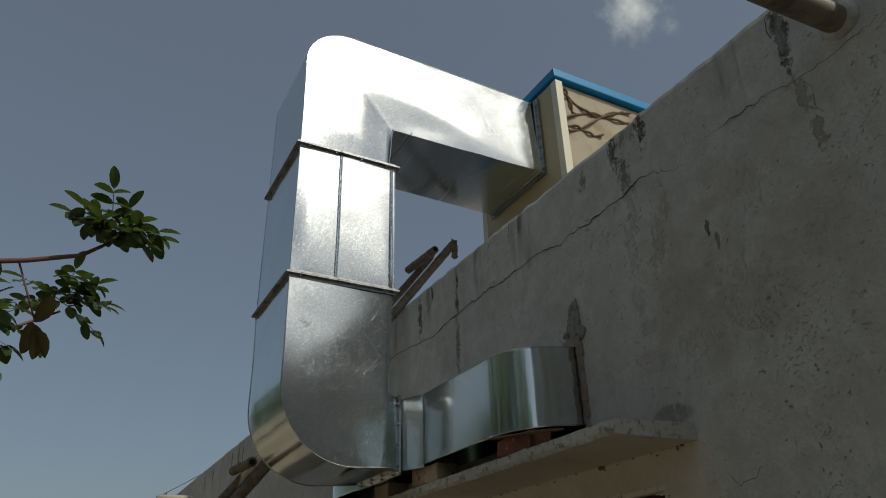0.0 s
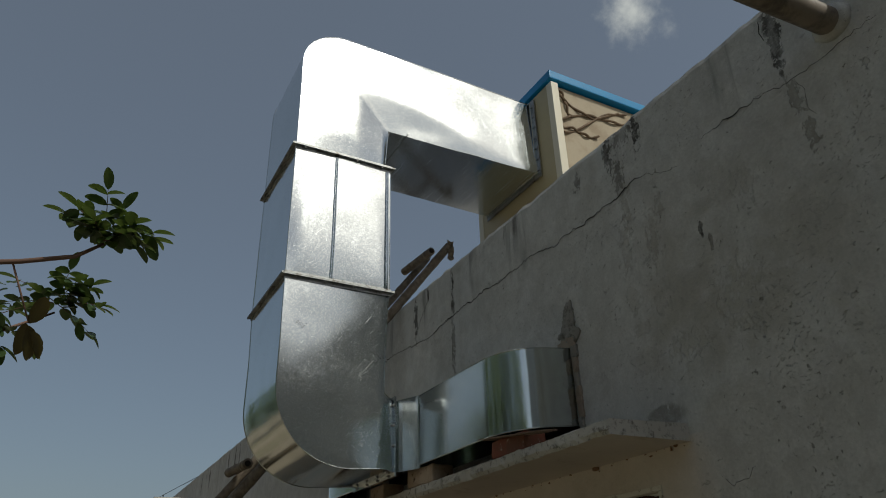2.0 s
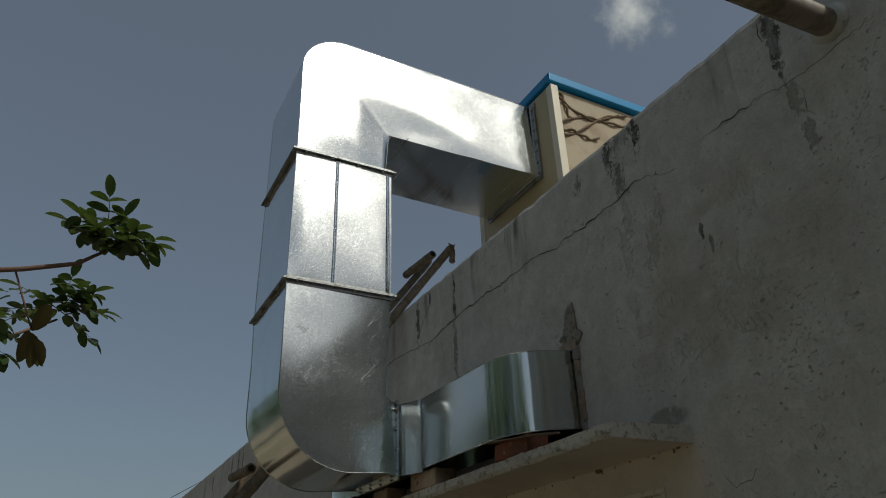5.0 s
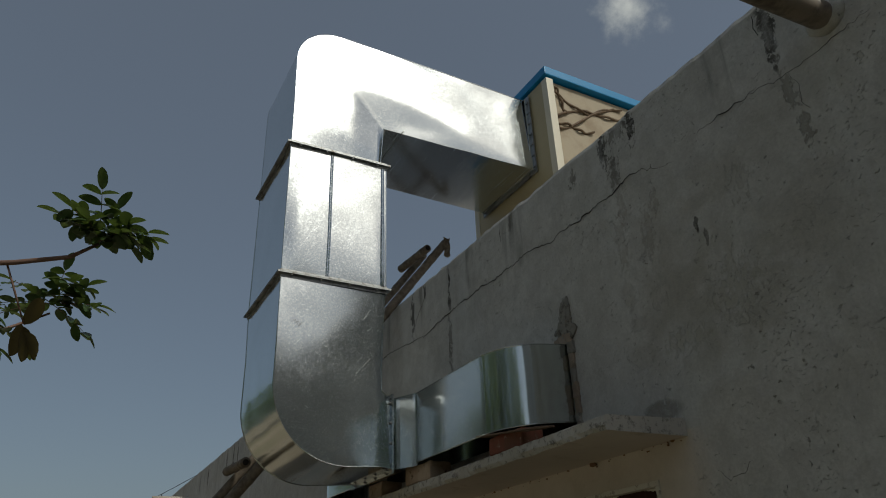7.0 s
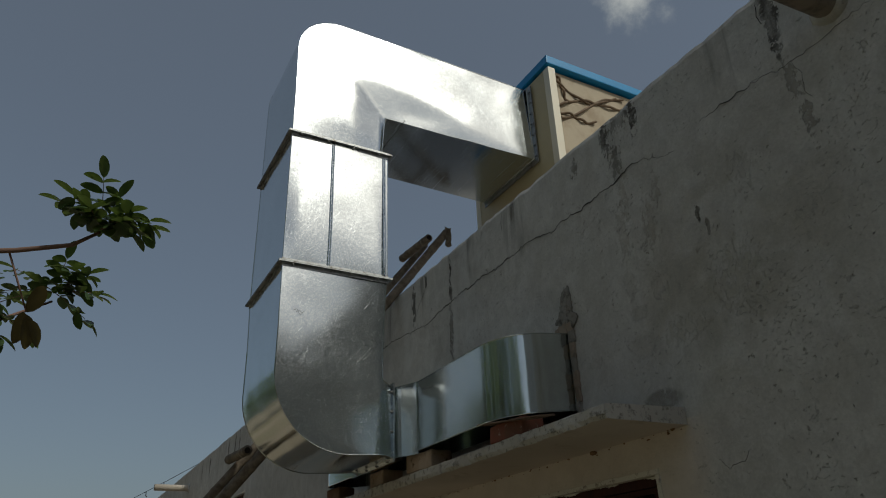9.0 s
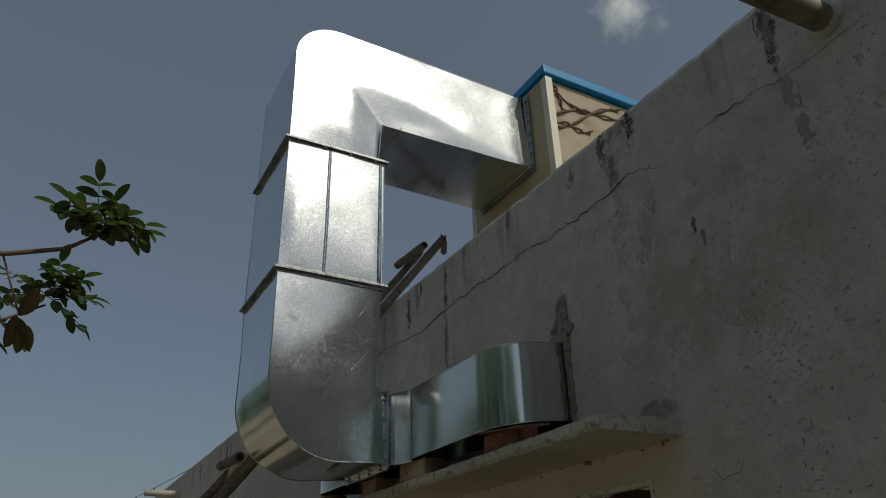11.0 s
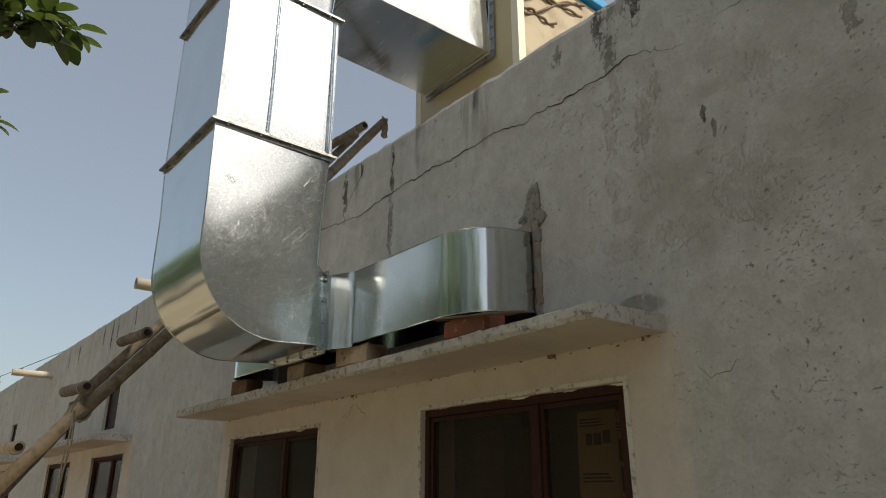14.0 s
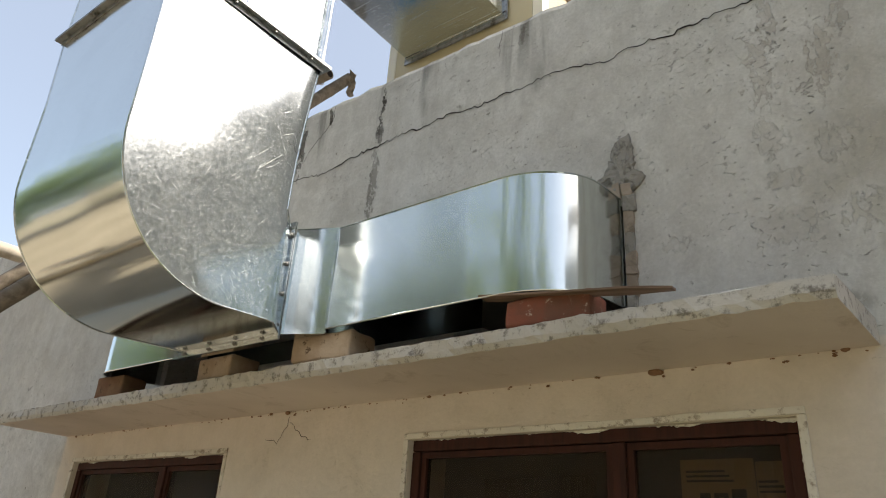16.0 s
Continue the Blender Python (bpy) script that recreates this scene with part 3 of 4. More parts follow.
def bend(name, label, outer, inner, cheek0, cheek1, seed, m=24):
    """A duct length between an outer and an inner profile in y and z: cheek, back cheek, two skins and seam lips."""
    def cheek_mesh(cheek):
        bm, grid = bmesh.new(), []
        for a, b in zip(outer, inner):
            row = []
            for j in range(m + 1):
                f = j / m
                y, z = a[0] + (b[0] - a[0]) * f, a[1] + (b[1] - a[1]) * f
                row.append((cheek(y, z) + cheek_warp(y, z, seed) * min(1.0, 9 * min(f, 1 - f)), y, z))
            grid.append(row)
        sheet(bm, grid)
        bmesh.ops.recalc_face_normals(bm, faces=bm.faces[:])
        return bm

    def skin_mesh(line):
        bm, grid = bmesh.new(), []
        for y, z in line:
            x0, x1 = cheek0(y, z), cheek1(y, z)
            grid.append([(x0 + (x1 - x0) * j / 8, y + 0.0025 * noise.noise((j * 0.5, y * 3, z * 3)) * (0 < j < 8), z) for j in range(9)])
        sheet(bm, grid)
        bmesh.ops.recalc_face_normals(bm, faces=bm.faces[:])
        return bm

    body = part(name, cheek_mesh(cheek1), ZINC_MATT, duct, label, True)
    part("cheek", cheek_mesh(cheek0), ZINC_MATT, body, "", True)
    part("outer_skin", skin_mesh(outer), ZINC_GLOSS, body, "smooth bright galvanized skin", True)
    part("inner_skin", skin_mesh(inner), ZINC_MATT, body, "", True)
    for line in (outer, inner):
        part("seam_lip", tube([(cheek1(y, z), y, z) for y, z in line], 0.0035, 6), ZINC_MATT, body)
    part("seam_lip", tube([(cheek0(y, z), y, z) for y, z in outer], 0.0035, 6), ZINC_MATT, body)
    return body


flat0, flat1 = (lambda y, z: DX0), (lambda y, z: DX1)


def throat(y):
    f = max(0.0, min(1.0, (y + 0.60) / 0.115))
    return f


outer = [(YO, FL1)] + arc(YO + 0.33, TOP + 0.03 - 0.33, 0.33, 180, 90, 14) + [(-0.2, TOP + 0.022), (ARM_END, TOP + 0.006)]
inner = [(YI, FL1), (YI, ARM_B), (ARM_END, ARM_B - 0.020)]


def elbow_top():
    """The two profiles are matched at the mitre so that the cheek folds at the inner corner."""
    o = resample(outer[:8], 16)[:-1] + resample(outer[7:], 34)
    i = resample(inner[:2], 16)[:-1] + resample(inner[1:], 34)
    return o, i


o, i = elbow_top()
upper = bend("upper_elbow", "spangled galvanized upper bend", o, i, flat0, lambda y, z: DX1 + 0.006 - dish(y, z) - 0.035 * max(0.0, z - ARM_B), 2.0)
bm = bmesh.new()
tube([(DX0, YI + 0.14, ARM_B - 0.006), (DX1, YI + 0.14, ARM_B - 0.006)], 0.004, 6, bm)
part("cross_seam", bm, ZINC_MATT, upper)

o = resample([(YO, FL2), (YO, FL1)], 14)
i = resample([(YI, FL2), (YI, FL1)], 14)
riser = bend("riser", "straight riser with standing seams", o, i, flat0, flat1, 5.0)
for y in (-0.975, -0.612):
    for dy in (-0.006, 0.006):
        zs = [FL2 + 0.022 + (FL1 - FL2 - 0.044) * q / 24 for q in range(25)]
        part("standing_seam", tube([(DX1 + cheek_warp(y + dy, z, 5.0) + 0.003, y + dy, z) for z in zs], 0.0048, 6), ZINC_MATT, riser)

LOW, LR, TY, TZ0, TZ1 = 2.266, 0.44, -0.485, 2.284, 2.704
outer = [(YO, FL2)] + arc(YO + LR, LOW + LR, LR, 180, 270, 18) + [(TY, TZ0)]
inner = [(YI, FL2), (YI, 2.72), (TY, TZ1)]
o = resample(outer[:12], 24)[:-1] + resample(outer[11:], 18)
i = resample(inner[:2], 24)[:-1] + resample(inner[1:], 18)


def cheekR(y, z):
    """The near cheek: set in towards the throat, buckled outwards at the outer seam and inwards at the inner one."""
    f = max(0.0, min(1.0, (y - YO) / (YI - YO)))
    d = FL2 - z
    return DX1 + (0.095 - 0.19 * f) * 0.32 * math.sin(math.pi * max(0.0, min(1.0, d / 1.05))) - 0.108 * throat(y) - 0.026 * math.tanh(2.0 * d)


lower = bend("lower_elbow", "scuffed galvanized lower bend", o, i, lambda y, z: DX0 + 0.05 * min(1.0, 3.0 * (FL2 - z)), cheekR, 8.0)


BOLT_MESH = None


def bolt(parent, at, axis):
    """A hexagon bolt head on a washer; all share one mesh."""
    global BOLT_MESH
    if BOLT_MESH is None:
        bm = bmesh.new()
        bmesh.ops.create_cone(bm, cap_ends=True, segments=10, radius1=0.009, radius2=0.009, depth=0.002)
        top = bmesh.new()
        bmesh.ops.create_cone(top, cap_ends=True, segments=6, radius1=0.0062, radius2=0.0058, depth=0.009)
        for v in top.verts:
            v.co.z += 0.005
        me = bpy.data.meshes.new("tmp"); top.to_mesh(me); top.free(); bm.from_mesh(me); bpy.data.meshes.remove(me)
        BOLT_MESH = bpy.data.meshes.new("bolt")
        bm.to_mesh(BOLT_MESH); bm.free()
        BOLT_MESH.materials.append(BOLT)
    ob = new("bolt", BOLT_MESH)
    ob.parent = parent
    ob.matrix_basis = Matrix.Translation(at) @ Vector(axis).to_track_quat("Z", "Y").to_matrix().to_4x4()
    return ob


def riser_flange(z):
    """Two angle-iron frames bolted back to back round the riser."""
    w, t = 0.026, 0.005
    upper_bar = part("flange", ring("z", DX0, DX1, YO, YI, w, z, z + t, 0.001), IRON, duct, "bolted angle-iron flange")
    part("upstand", ring("z", DX0, DX1, YO, YI, 0.005, z + t, z + t + 0.02, 0.001), IRON, upper_bar)
    lower_bar = part("flange", ring("z", DX0, DX1, YO, YI, w, z - t - 0.0015, z - 0.0015, 0.001), IRON, duct, "bolted angle-iron flange")
    part("upstand", ring("z", DX0, DX1, YO, YI, 0.005, z - t - 0.021, z - t - 0.0015, 0.001), IRON, lower_bar)
    for f in range(4):
        bolt(lower_bar, (DX1 + 0.015, YO + 0.06 + f * 0.18, z - 0.0075), (0, 0, -1))
        bolt(lower_bar, (DX0 + 0.06 + f * 0.2, YO - 0.014, z - 0.0075), (0, 0, -1))


riser_flange(FL1)
riser_flange(FL2)

# flange against the cooler
cool_flange = part("flange", ring("y", DX0, DX1, ARM_B - 0.02, TOP + 0.006, 0.03, ARM_END - 0.008, ARM_END, 0.001), IRON, duct, "bolted angle-iron flange")
part("upstand", ring("y", DX0, DX1, ARM_B - 0.02, TOP + 0.006, 0.005, ARM_END - 0.034, ARM_END - 0.008, 0.001), ZINC_GLOSS, cool_flange)
for f in range(7):
    bolt(cool_flange, (DX1 + 0.017, ARM_END - 0.008, ARM_B + 0.01 + f * 0.105), (0, -1, 0))
    bolt(cool_flange, (DX0 + 0.04 + f * 0.105, ARM_END - 0.008, ARM_B - 0.037), (0, -1, 0))

# throat flange and the twin branch standing on the sunshade
TXR = cheekR(TY, 2.5)
throat_flange = part("flange", ring("y", DX0, TXR, TZ0, TZ1, 0.024, TY - 0.004, TY - 0.0005, 0.001), ZINC_MATT, duct, "bolted galvanized flange")
part("flange", ring("y", DX0, TXR, TZ0, TZ1, 0.024, TY + 0.003, TY + 0.007, 0.001), ZINC_MATT, duct, "bolted galvanized flange")
for f in range(4):
    bolt(throat_flange, (TXR + 0.013, TY - 0.004, TZ0 + 0.03 + f * 0.12), (0, -1, 0))
    bolt(throat_flange, (DX0 + 0.06 + f * 0.16, TY - 0.004, TZ0 - 0.012), (0, -1, 0))

PZ0, PZ1, PF = 2.304, 2.700, -0.400
AR, AXR, AXL = 0.235, -0.876, -3.060
END_X = AXR + AR


def lift(y):
    """The branches rise a little towards the wall."""
    return 0.045 * max(0.0, (y - PF) / 0.4)


front_line = [(AXL - AR, 0.12)] + [(AXL + AR * math.cos(radians(a)), PF + AR + AR * math.sin(radians(a))) for a in range(180, 271, 6)]
front_line += [(x, PF) for x in (-2.7, -2.45)]
right_line = [(x, PF) for x in (-1.60, -1.4, -1.2, -1.0)] + [(AXR + AR * math.cos(radians(a)), PF + AR + AR * math.sin(radians(a))) for a in range(270, 361, 5)] + [(END_X, 0.12)]


def branch_skin(line, seed):
    bm = bmesh.new()
    grid = []
    for x, y in line:
        row = []
        for j in range(9):
            f = j / 8
            w = 0.004 * noise.noise((x * 2.2, f * 1.6, seed)) * min(1, 6 * min(f, 1 - f))
            row.append((x + w * 0.5, y + w, PZ0 + (PZ1 - PZ0) * f + lift(y)))
        grid.append(row)
    sheet(bm, grid)
    bmesh.ops.recalc_face_normals(bm, faces=bm.faces[:])
    return bm


branch = part("right_branch", branch_skin(right_line, 3), ZINC_GLOSS, duct, "bright curved branch entering the wall", True)
part("left_branch", branch_skin(front_line, 6), ZINC_GLOSS, duct, "bright curved branch entering the wall", True)
# collar flaring from the throat to the branches
bm = bmesh.new()
sheet(bm, [[(TXR, TY + 0.008, z), (TXR + 0.05, TY + 0.036, z), (-1.598, PF, z)] for z in (TZ0, (TZ0 + TZ1) / 2, TZ1)])
sheet(bm, [[(DX0, TY + 0.008, z), (DX0 - 0.06, PF - 0.004, z), (-2.452, PF, z)] for z in (TZ0, TZ1)])
for z in (TZ0, TZ1):
    bm.faces.new([bm.verts.new(p) for p in ((DX0, TY + 0.008, z), (TXR, TY + 0.008, z), (-1.598, PF, z), (-2.452, PF, z))])
bmesh.ops.recalc_face_normals(bm, faces=bm.faces[:])
part("collar", bm, ZINC_GLOSS, duct)
# top sheet of the branches, whose underside is open over the ledge
bm = bmesh.new()
outline = front_line + right_line
back = [(-1.16, 0.12), (-1.16, -0.06), (-2.77, -0.06), (-2.77, 0.12)]
bmesh.ops.triangulate(bm, faces=[bm.faces.new([bm.verts.new((x, y, PZ1 + lift(y))) for x, y in outline + back])])
for (xa, ya), (xb, yb) in zip(back, back[1:]):
    bm.faces.new([bm.verts.new(p) for p in ((xa, ya, PZ0 + lift(ya)), (xb, yb, PZ0 + lift(yb)), (xb, yb, PZ1 + lift(yb)), (xa, ya, PZ1 + lift(ya)))])
bmesh.ops.recalc_face_normals(bm, faces=bm.faces[:])
part("branch_casing", bm, ZINC_GLOSS, duct)
for line in (front_line, right_line):
    for z in (PZ0, PZ1):
        part("seam_lip", tube([(x, y, z + lift(y)) for x, y in line], 0.003, 6), ZINC_GLOSS, duct)
part("corner_seam", tube([(-1.598, PF - 0.002, PZ0), (-1.598, PF - 0.002, PZ1)], 0.004, 6), ZINC_MATT, duct)


# ---- bricks and plank under the branches ----
def brick(at, size, turn, mat, label, tip=0.0):
    bm = box((-size[0] / 2, -size[1] / 2, 0), (size[0] / 2, size[1] / 2, size[2]), 0.009)
    bmesh.ops.subdivide_edges(bm, edges=[e for e in bm.edges if e.calc_length() > 0.05], cuts=3, use_grid_fill=True)
    for v in bm.verts:
        v.co += noise.noise_vector(v.co * 14 + Vector(at) * 5) * 0.008
    ob = thing("brick", bm, mat, label, "brick", "bricks propping the duct", smooth=True)
    ob.matrix_world = pose(*at, 0, tip, turn)
    return ob


brick((-1.635, -0.315, 2.196), (0.28, 0.14, 0.098), 5, BRICK_TAN, "chipped tan brick lying on the sunshade")
brick((-2.27, -0.30, 2.193), (0.23, 0.14, 0.094), -2, BRICK_TAN, "worn brown brick lying on the sunshade")
brick((-0.725, -0.315, 2.200), (0.26, 0.13, 0.084), 3, BRICK_RED, "red brick with pale mortar specks on the sunshade")
brick((-3.13, -0.29, 2.188), (0.20, 0.13, 0.108), 8, BRICK_DARK, "dark brown brick at the end of the duct")
bm = box((-0.28, -0.024, 0), (0.31, 0.03, 0.007), 0.0015)
bmesh.ops.subdivide_edges(bm, edges=[e for e in bm.edges if e.calc_length() > 0.3], cuts=10, use_grid_fill=True)
for v in bm.verts:
    v.co.z += 0.004 * math.sin(v.co.x * 5) + 0.0015 * noise.noise(v.co * 20)
    v.co.y *= 1.0 - 0.55 * max(0.0, v.co.x - 0.2) / 0.13
plank = thing("plank", bm, PLANK, "thin old plank wedged under the duct bend", "plank")
plank.matrix_world = pose(-0.665, -0.378, 2.272, 0, 8.0, 0)

# ---- evaporative cooler on the roof ----
CX0, CX1, CY0, CY1, CZ0, CZ1 = -2.56, -1.352, 0.716, 2.0, 4.05, 5.466
cooler = holder("roof_cooler", ((CX0 + CX1) / 2, 1.3, 3.33), "cream roof air cooler with a cyan blue top rim", "air cooler")
part("front_panel", box((CX0 + 0.02, CY0, CZ0), (CX1 - 0.07, CY0 + 0.03, CZ1 - 0.10), 0.004), CREAM, cooler, "cream painted sheet panel")
for x, y in ((CX1 - 0.068, CY0 - 0.006), (CX0, CY0 - 0.006), (CX1 - 0.068, CY1 - 0.07), (CX0, CY1 - 0.07)):
    part("corner_post", box((x, y, CZ0 - 0.7), (x + 0.07, y + 0.07, CZ1 - 0.105), 0.006), POST, cooler, "pale cream corner post")
part("side_panel", box((CX1 - 0.06, CY0 + 0.07, CZ0), (CX1 - 0.04, CY1 - 0.07, CZ1 - 0.1), 0.002), PAD, cooler, "stained beige side panel")
part("side_panel", box((CX0 + 0.04, CY0 + 0.07, CZ0), (CX0 + 0.06, CY1 - 0.07, CZ1 - 0.1), 0.002), PAD, cooler)
part("back_panel", box((CX0 + 0.02, CY1 - 0.04, CZ0), (CX1 - 0.02, CY1 - 0.02, CZ1 - 0.1), 0.002), CREAM, cooler)
part("base_tray", box((CX0 - 0.01, CY0 - 0.012, CZ0 - 0.12), (CX1 + 0.01, CY1 + 0.01, CZ0 - 0.002), 0.01), BLUE, cooler)
part("top_rim", box((CX0 - 0.02, CY0 - 0.02, CZ1 - 0.08), (CX1 + 0.012, CY1 + 0.02, CZ1), 0.008), BLUE, cooler, "cyan blue painted top rim")
random.seed(11)
COILS = ((0.79, 1.50, 5.00, 0.26, 0.055, 0.7, 0.2), (0.79, 1.44, 5.20, 0.04, 0.075, 0.8, 2.2), (0.80, 1.52, 4.92, 0.40, 0.040, 0.9, 4.0), (0.80, 1.16, 4.90, 0.10, 0.045, 0.7, 1.0), (0.82, 0.90, 5.33, -0.26, 0.022, 1.0, 0.0))
for s, (y0, y1, z0, rise, amp, turns, ph) in enumerate(COILS):
    pts = [(CX1 - 0.030 + 0.010 * math.sin(q * 0.9 + s), y0 + (y1 - y0) * q / 20, z0 + rise * q / 20 + amp * math.sin(ph + turns * 2 * math.pi * q / 20)) for q in range(21)]
    part("pipe", tube(pts, 0.0105, 7), VINE, cooler, "brown curling water pipe")


# ---- windows ----
def window(x0, x1, z0, z1, mull, group):
    """Two-light timber window with tinted panes, set in a reveal with chipped paint."""
    w = holder("window", ((x0 + x1) / 2, 0.1, z0), "dark red-brown timber window with dim screened panes", "window", group, "structure")
    a, b = x0 + 0.001, x1 - 0.001
    y0, y1 = 0.022, 0.095
    part("head", box((a, y0, z1 - 0.040), (b, y1, z1 - 0.001), 0.004), FRAME, w)
    part("sill", box((a, y0 - 0.01, z0 + 0.001), (b, y1, z0 + 0.05), 0.004), FRAME, w)
    for p, q in ((a, a + 0.035), (mull - 0.022, mull + 0.022), (b - 0.035, b)):
        part("jamb", box((p, y0, z0 + 0.052), (q, y1 - 0.001, z1 - 0.042), 0.004), FRAME, w)
    for p, q in ((a + 0.036, mull - 0.023), (mull + 0.023, b - 0.036)):
        part("sash", ring("y", p + 0.021, q - 0.021, z0 + 0.075, z1 - 0.064, 0.0205, y0 + 0.012, y1 - 0.03), FRAME, w)
        pane = part("pane", box((p + 0.019, y0 + 0.024, z0 + 0.073), (q - 0.019, y0 + 0.028, z1 - 0.062)), GLASS, w, "brown tinted glass pane")
        pane.visible_shadow = False
    # plaster bead round the opening, with paint chipped off
    bm = bmesh.new()
    for lo, hi in (((x0 - 0.024, -0.007, z1 + 0.001), (x1 + 0.024, 0.012, z1 + 0.022)), ((x0 - 0.024, -0.007, z0), (x0 - 0.001, 0.012, z1)), ((x1 + 0.001, -0.007, z0), (x1 + 0.024, 0.012, z1))):
        bb = box(lo, hi, 0.003)
        bmesh.ops.subdivide_edges(bb, edges=[e for e in bb.edges if e.calc_length() > 0.3], cuts=12, use_grid_fill=True)
        for v in bb.verts:
            v.co += noise.noise_vector(v.co * 19) * 0.004
        me = bpy.data.meshes.new("tmp"); bb.to_mesh(me); bb.free(); bm.from_mesh(me); bpy.data.meshes.remove(me)
    part("architrave", bm, CHIPPED, w, "cracked off-white painted plaster bead")
    # ragged remains of white paint over the head and one jamb
    for horizontal in (True, False):
        bm = bmesh.new()
        n = 220
        row = []
        for i in range(n + 1):
            f = i / n
            s = 10 * f + x0
            deep = max(0.0008, 0.002 + 0.020 * noise.noise((s * 0.9, 3.0, z1)) + 0.006 * noise.noise((s * 9.0, 1.0, z1)) + 0.004 * noise.noise((s * 31.0, 2.0, z1)))
            if horizontal:
                row.append([(a + (b - a) * f, y0 - 0.003, z1 - 0.001), (a + (b - a) * f, y0 - 0.003, z1 - deep)])
            else:
                row.append([(b, y0 - 0.0035, z1 - 0.02 - 0.9 * f), (b - deep * 0.8, y0 - 0.0035, z1 - 0.02 - 0.9 * f)])
        sheet(bm, row)
        flake = part("paint_flake", bm, CHIPPED, w, "ragged flakes of white paint")
        flake.modifiers.new("thick", "SOLIDIFY").thickness = 0.0015
    return w


for k, (a, b) in enumerate(BAYS):
    window(b - 1.505, b - 0.19, 0.85, 1.978, b - 0.70, "windows along the wall")
    window(b - 3.99, b - 2.605, 0.85, 1.968, b - 3.12, "windows along the wall")

# newspaper and curtains behind the near window
def flat_piece(name, x0, x1, y, z0, z1, mat, label, category, bars=()):
    bm = bmesh.new()
    n = 8
    sheet(bm, [[(x0 + (x1 - x0) * i / n, y + 0.003 * math.sin(i * 1.7 + j), z0 + (z1 - z0) * j / n) for i in range(n + 1)] for j in range(n + 1)])
    ob = thing(name, bm, mat, label, category)
    sol = ob.modifiers.new("thick", "SOLIDIFY")
    sol.thickness = 0.001
    for bx0, bx1, bz0, bz1, m in bars:
        part("print_block", box((bx0, y - 0.010, bz0), (bx1, y - 0.008, bz1)), m, ob)
    return ob


def text_lines(x0, x1, z0, z1, rows):
    h = (z1 - z0) / rows
    return [(x0, x1 - 0.012 * (r % 3), z0 + r * h, z0 + r * h + h * 0.45, INK) for r in range(rows)]


flat_piece("newspaper", -0.555, -0.345, 0.135, 1.22, 1.895, PAPER, "yellowed newspaper sheet taped inside the pane", "newspaper",
           text_lines(-0.535, -0.40, 1.83, 1.87, 3) + [(-0.50, -0.47, 1.75, 1.80, INK), (-0.46, -0.42, 1.75, 1.80, INK), (-0.41, -0.37, 1.755, 1.81, INK)] + text_lines(-0.53, -0.37, 1.60, 1.645, 3))
flat_piece("newspaper", -0.343, -0.248, 0.137, 1.24, 1.885, PAPER, "yellowed printed sheet beside the newspaper", "newspaper",
           [(-0.335, -0.26, 1.68, 1.77, TINT), (-0.33, -0.27, 1.56, 1.66, TINT)] + text_lines(-0.335, -0.26, 1.80, 1.84, 3))

# marker scribbles on the lower bend
rnd = random.Random(3)
for y0, z0, n, s in ((-0.70, 2.93, 11, 0.010), (-1.17, 3.05, 7, 0.012)):
    pts = [(DX1 + 0.012, y0 + q * s * 0.9, z0 + rnd.uniform(-1, 1) * s * 1.6 - q * 0.002) for q in range(n)]
    part("scribble", tube(pts, 0.0012, 5), WIRE, lower, "unreadable marker scribble")


def curtain(x0, x1):
    bm = bmesh.new()
    n = 40
    sheet(bm, [[(x0 + (x1 - x0) * i / n, 0.20 + 0.012 * math.sin(i * 1.35) + 0.006 * math.sin(i * 0.6), z) for i in range(n + 1)] for z in (0.9, 1.4, 1.86)])
    ob = thing("curtain", bm, CURTAIN, "brown curtain hanging inside the window", "curtain", "curtains", smooth=True)
    ob.modifiers.new("thick", "SOLIDIFY").thickness = 0.002


curtain(-1.30, -1.08)
curtain(-0.99, -0.86)

for k, (a, b) in enumerate(BAYS[1:]):
    for x0, x1 in ((b - 1.28, b - 0.72), (b - 3.33, b - 2.79)):
        v = holder("ventilator", ((x0 + x1) / 2, 0.1, 2.285), "small dark ventilator window with a pale frame", "window", "ventilators above the sunshades", "structure")
        part("frame", ring("y", x0 + 0.036, x1 - 0.036, 2.321, 2.784, 0.0345, 0.03, 0.08), FRAME, v)
        bm = bmesh.new()
        for lo, hi in (((x1 + 0.001, -0.006, 2.28), (x1 + 0.03, 0.01, 2.85)), ((x0 - 0.02, -0.006, 2.82), (x1 + 0.001, 0.01, 2.84))):
            box(lo, hi, 0.003, bm)
        part("architrave", bm, CHIPPED, v)
        # solid near-black sheet that closes the ventilator opening
        part("vent_sheet", box((x0 + 0.03, 0.05, 2.31), (x1 - 0.03, 0.053, 2.79)), VENT_SHEET, v)


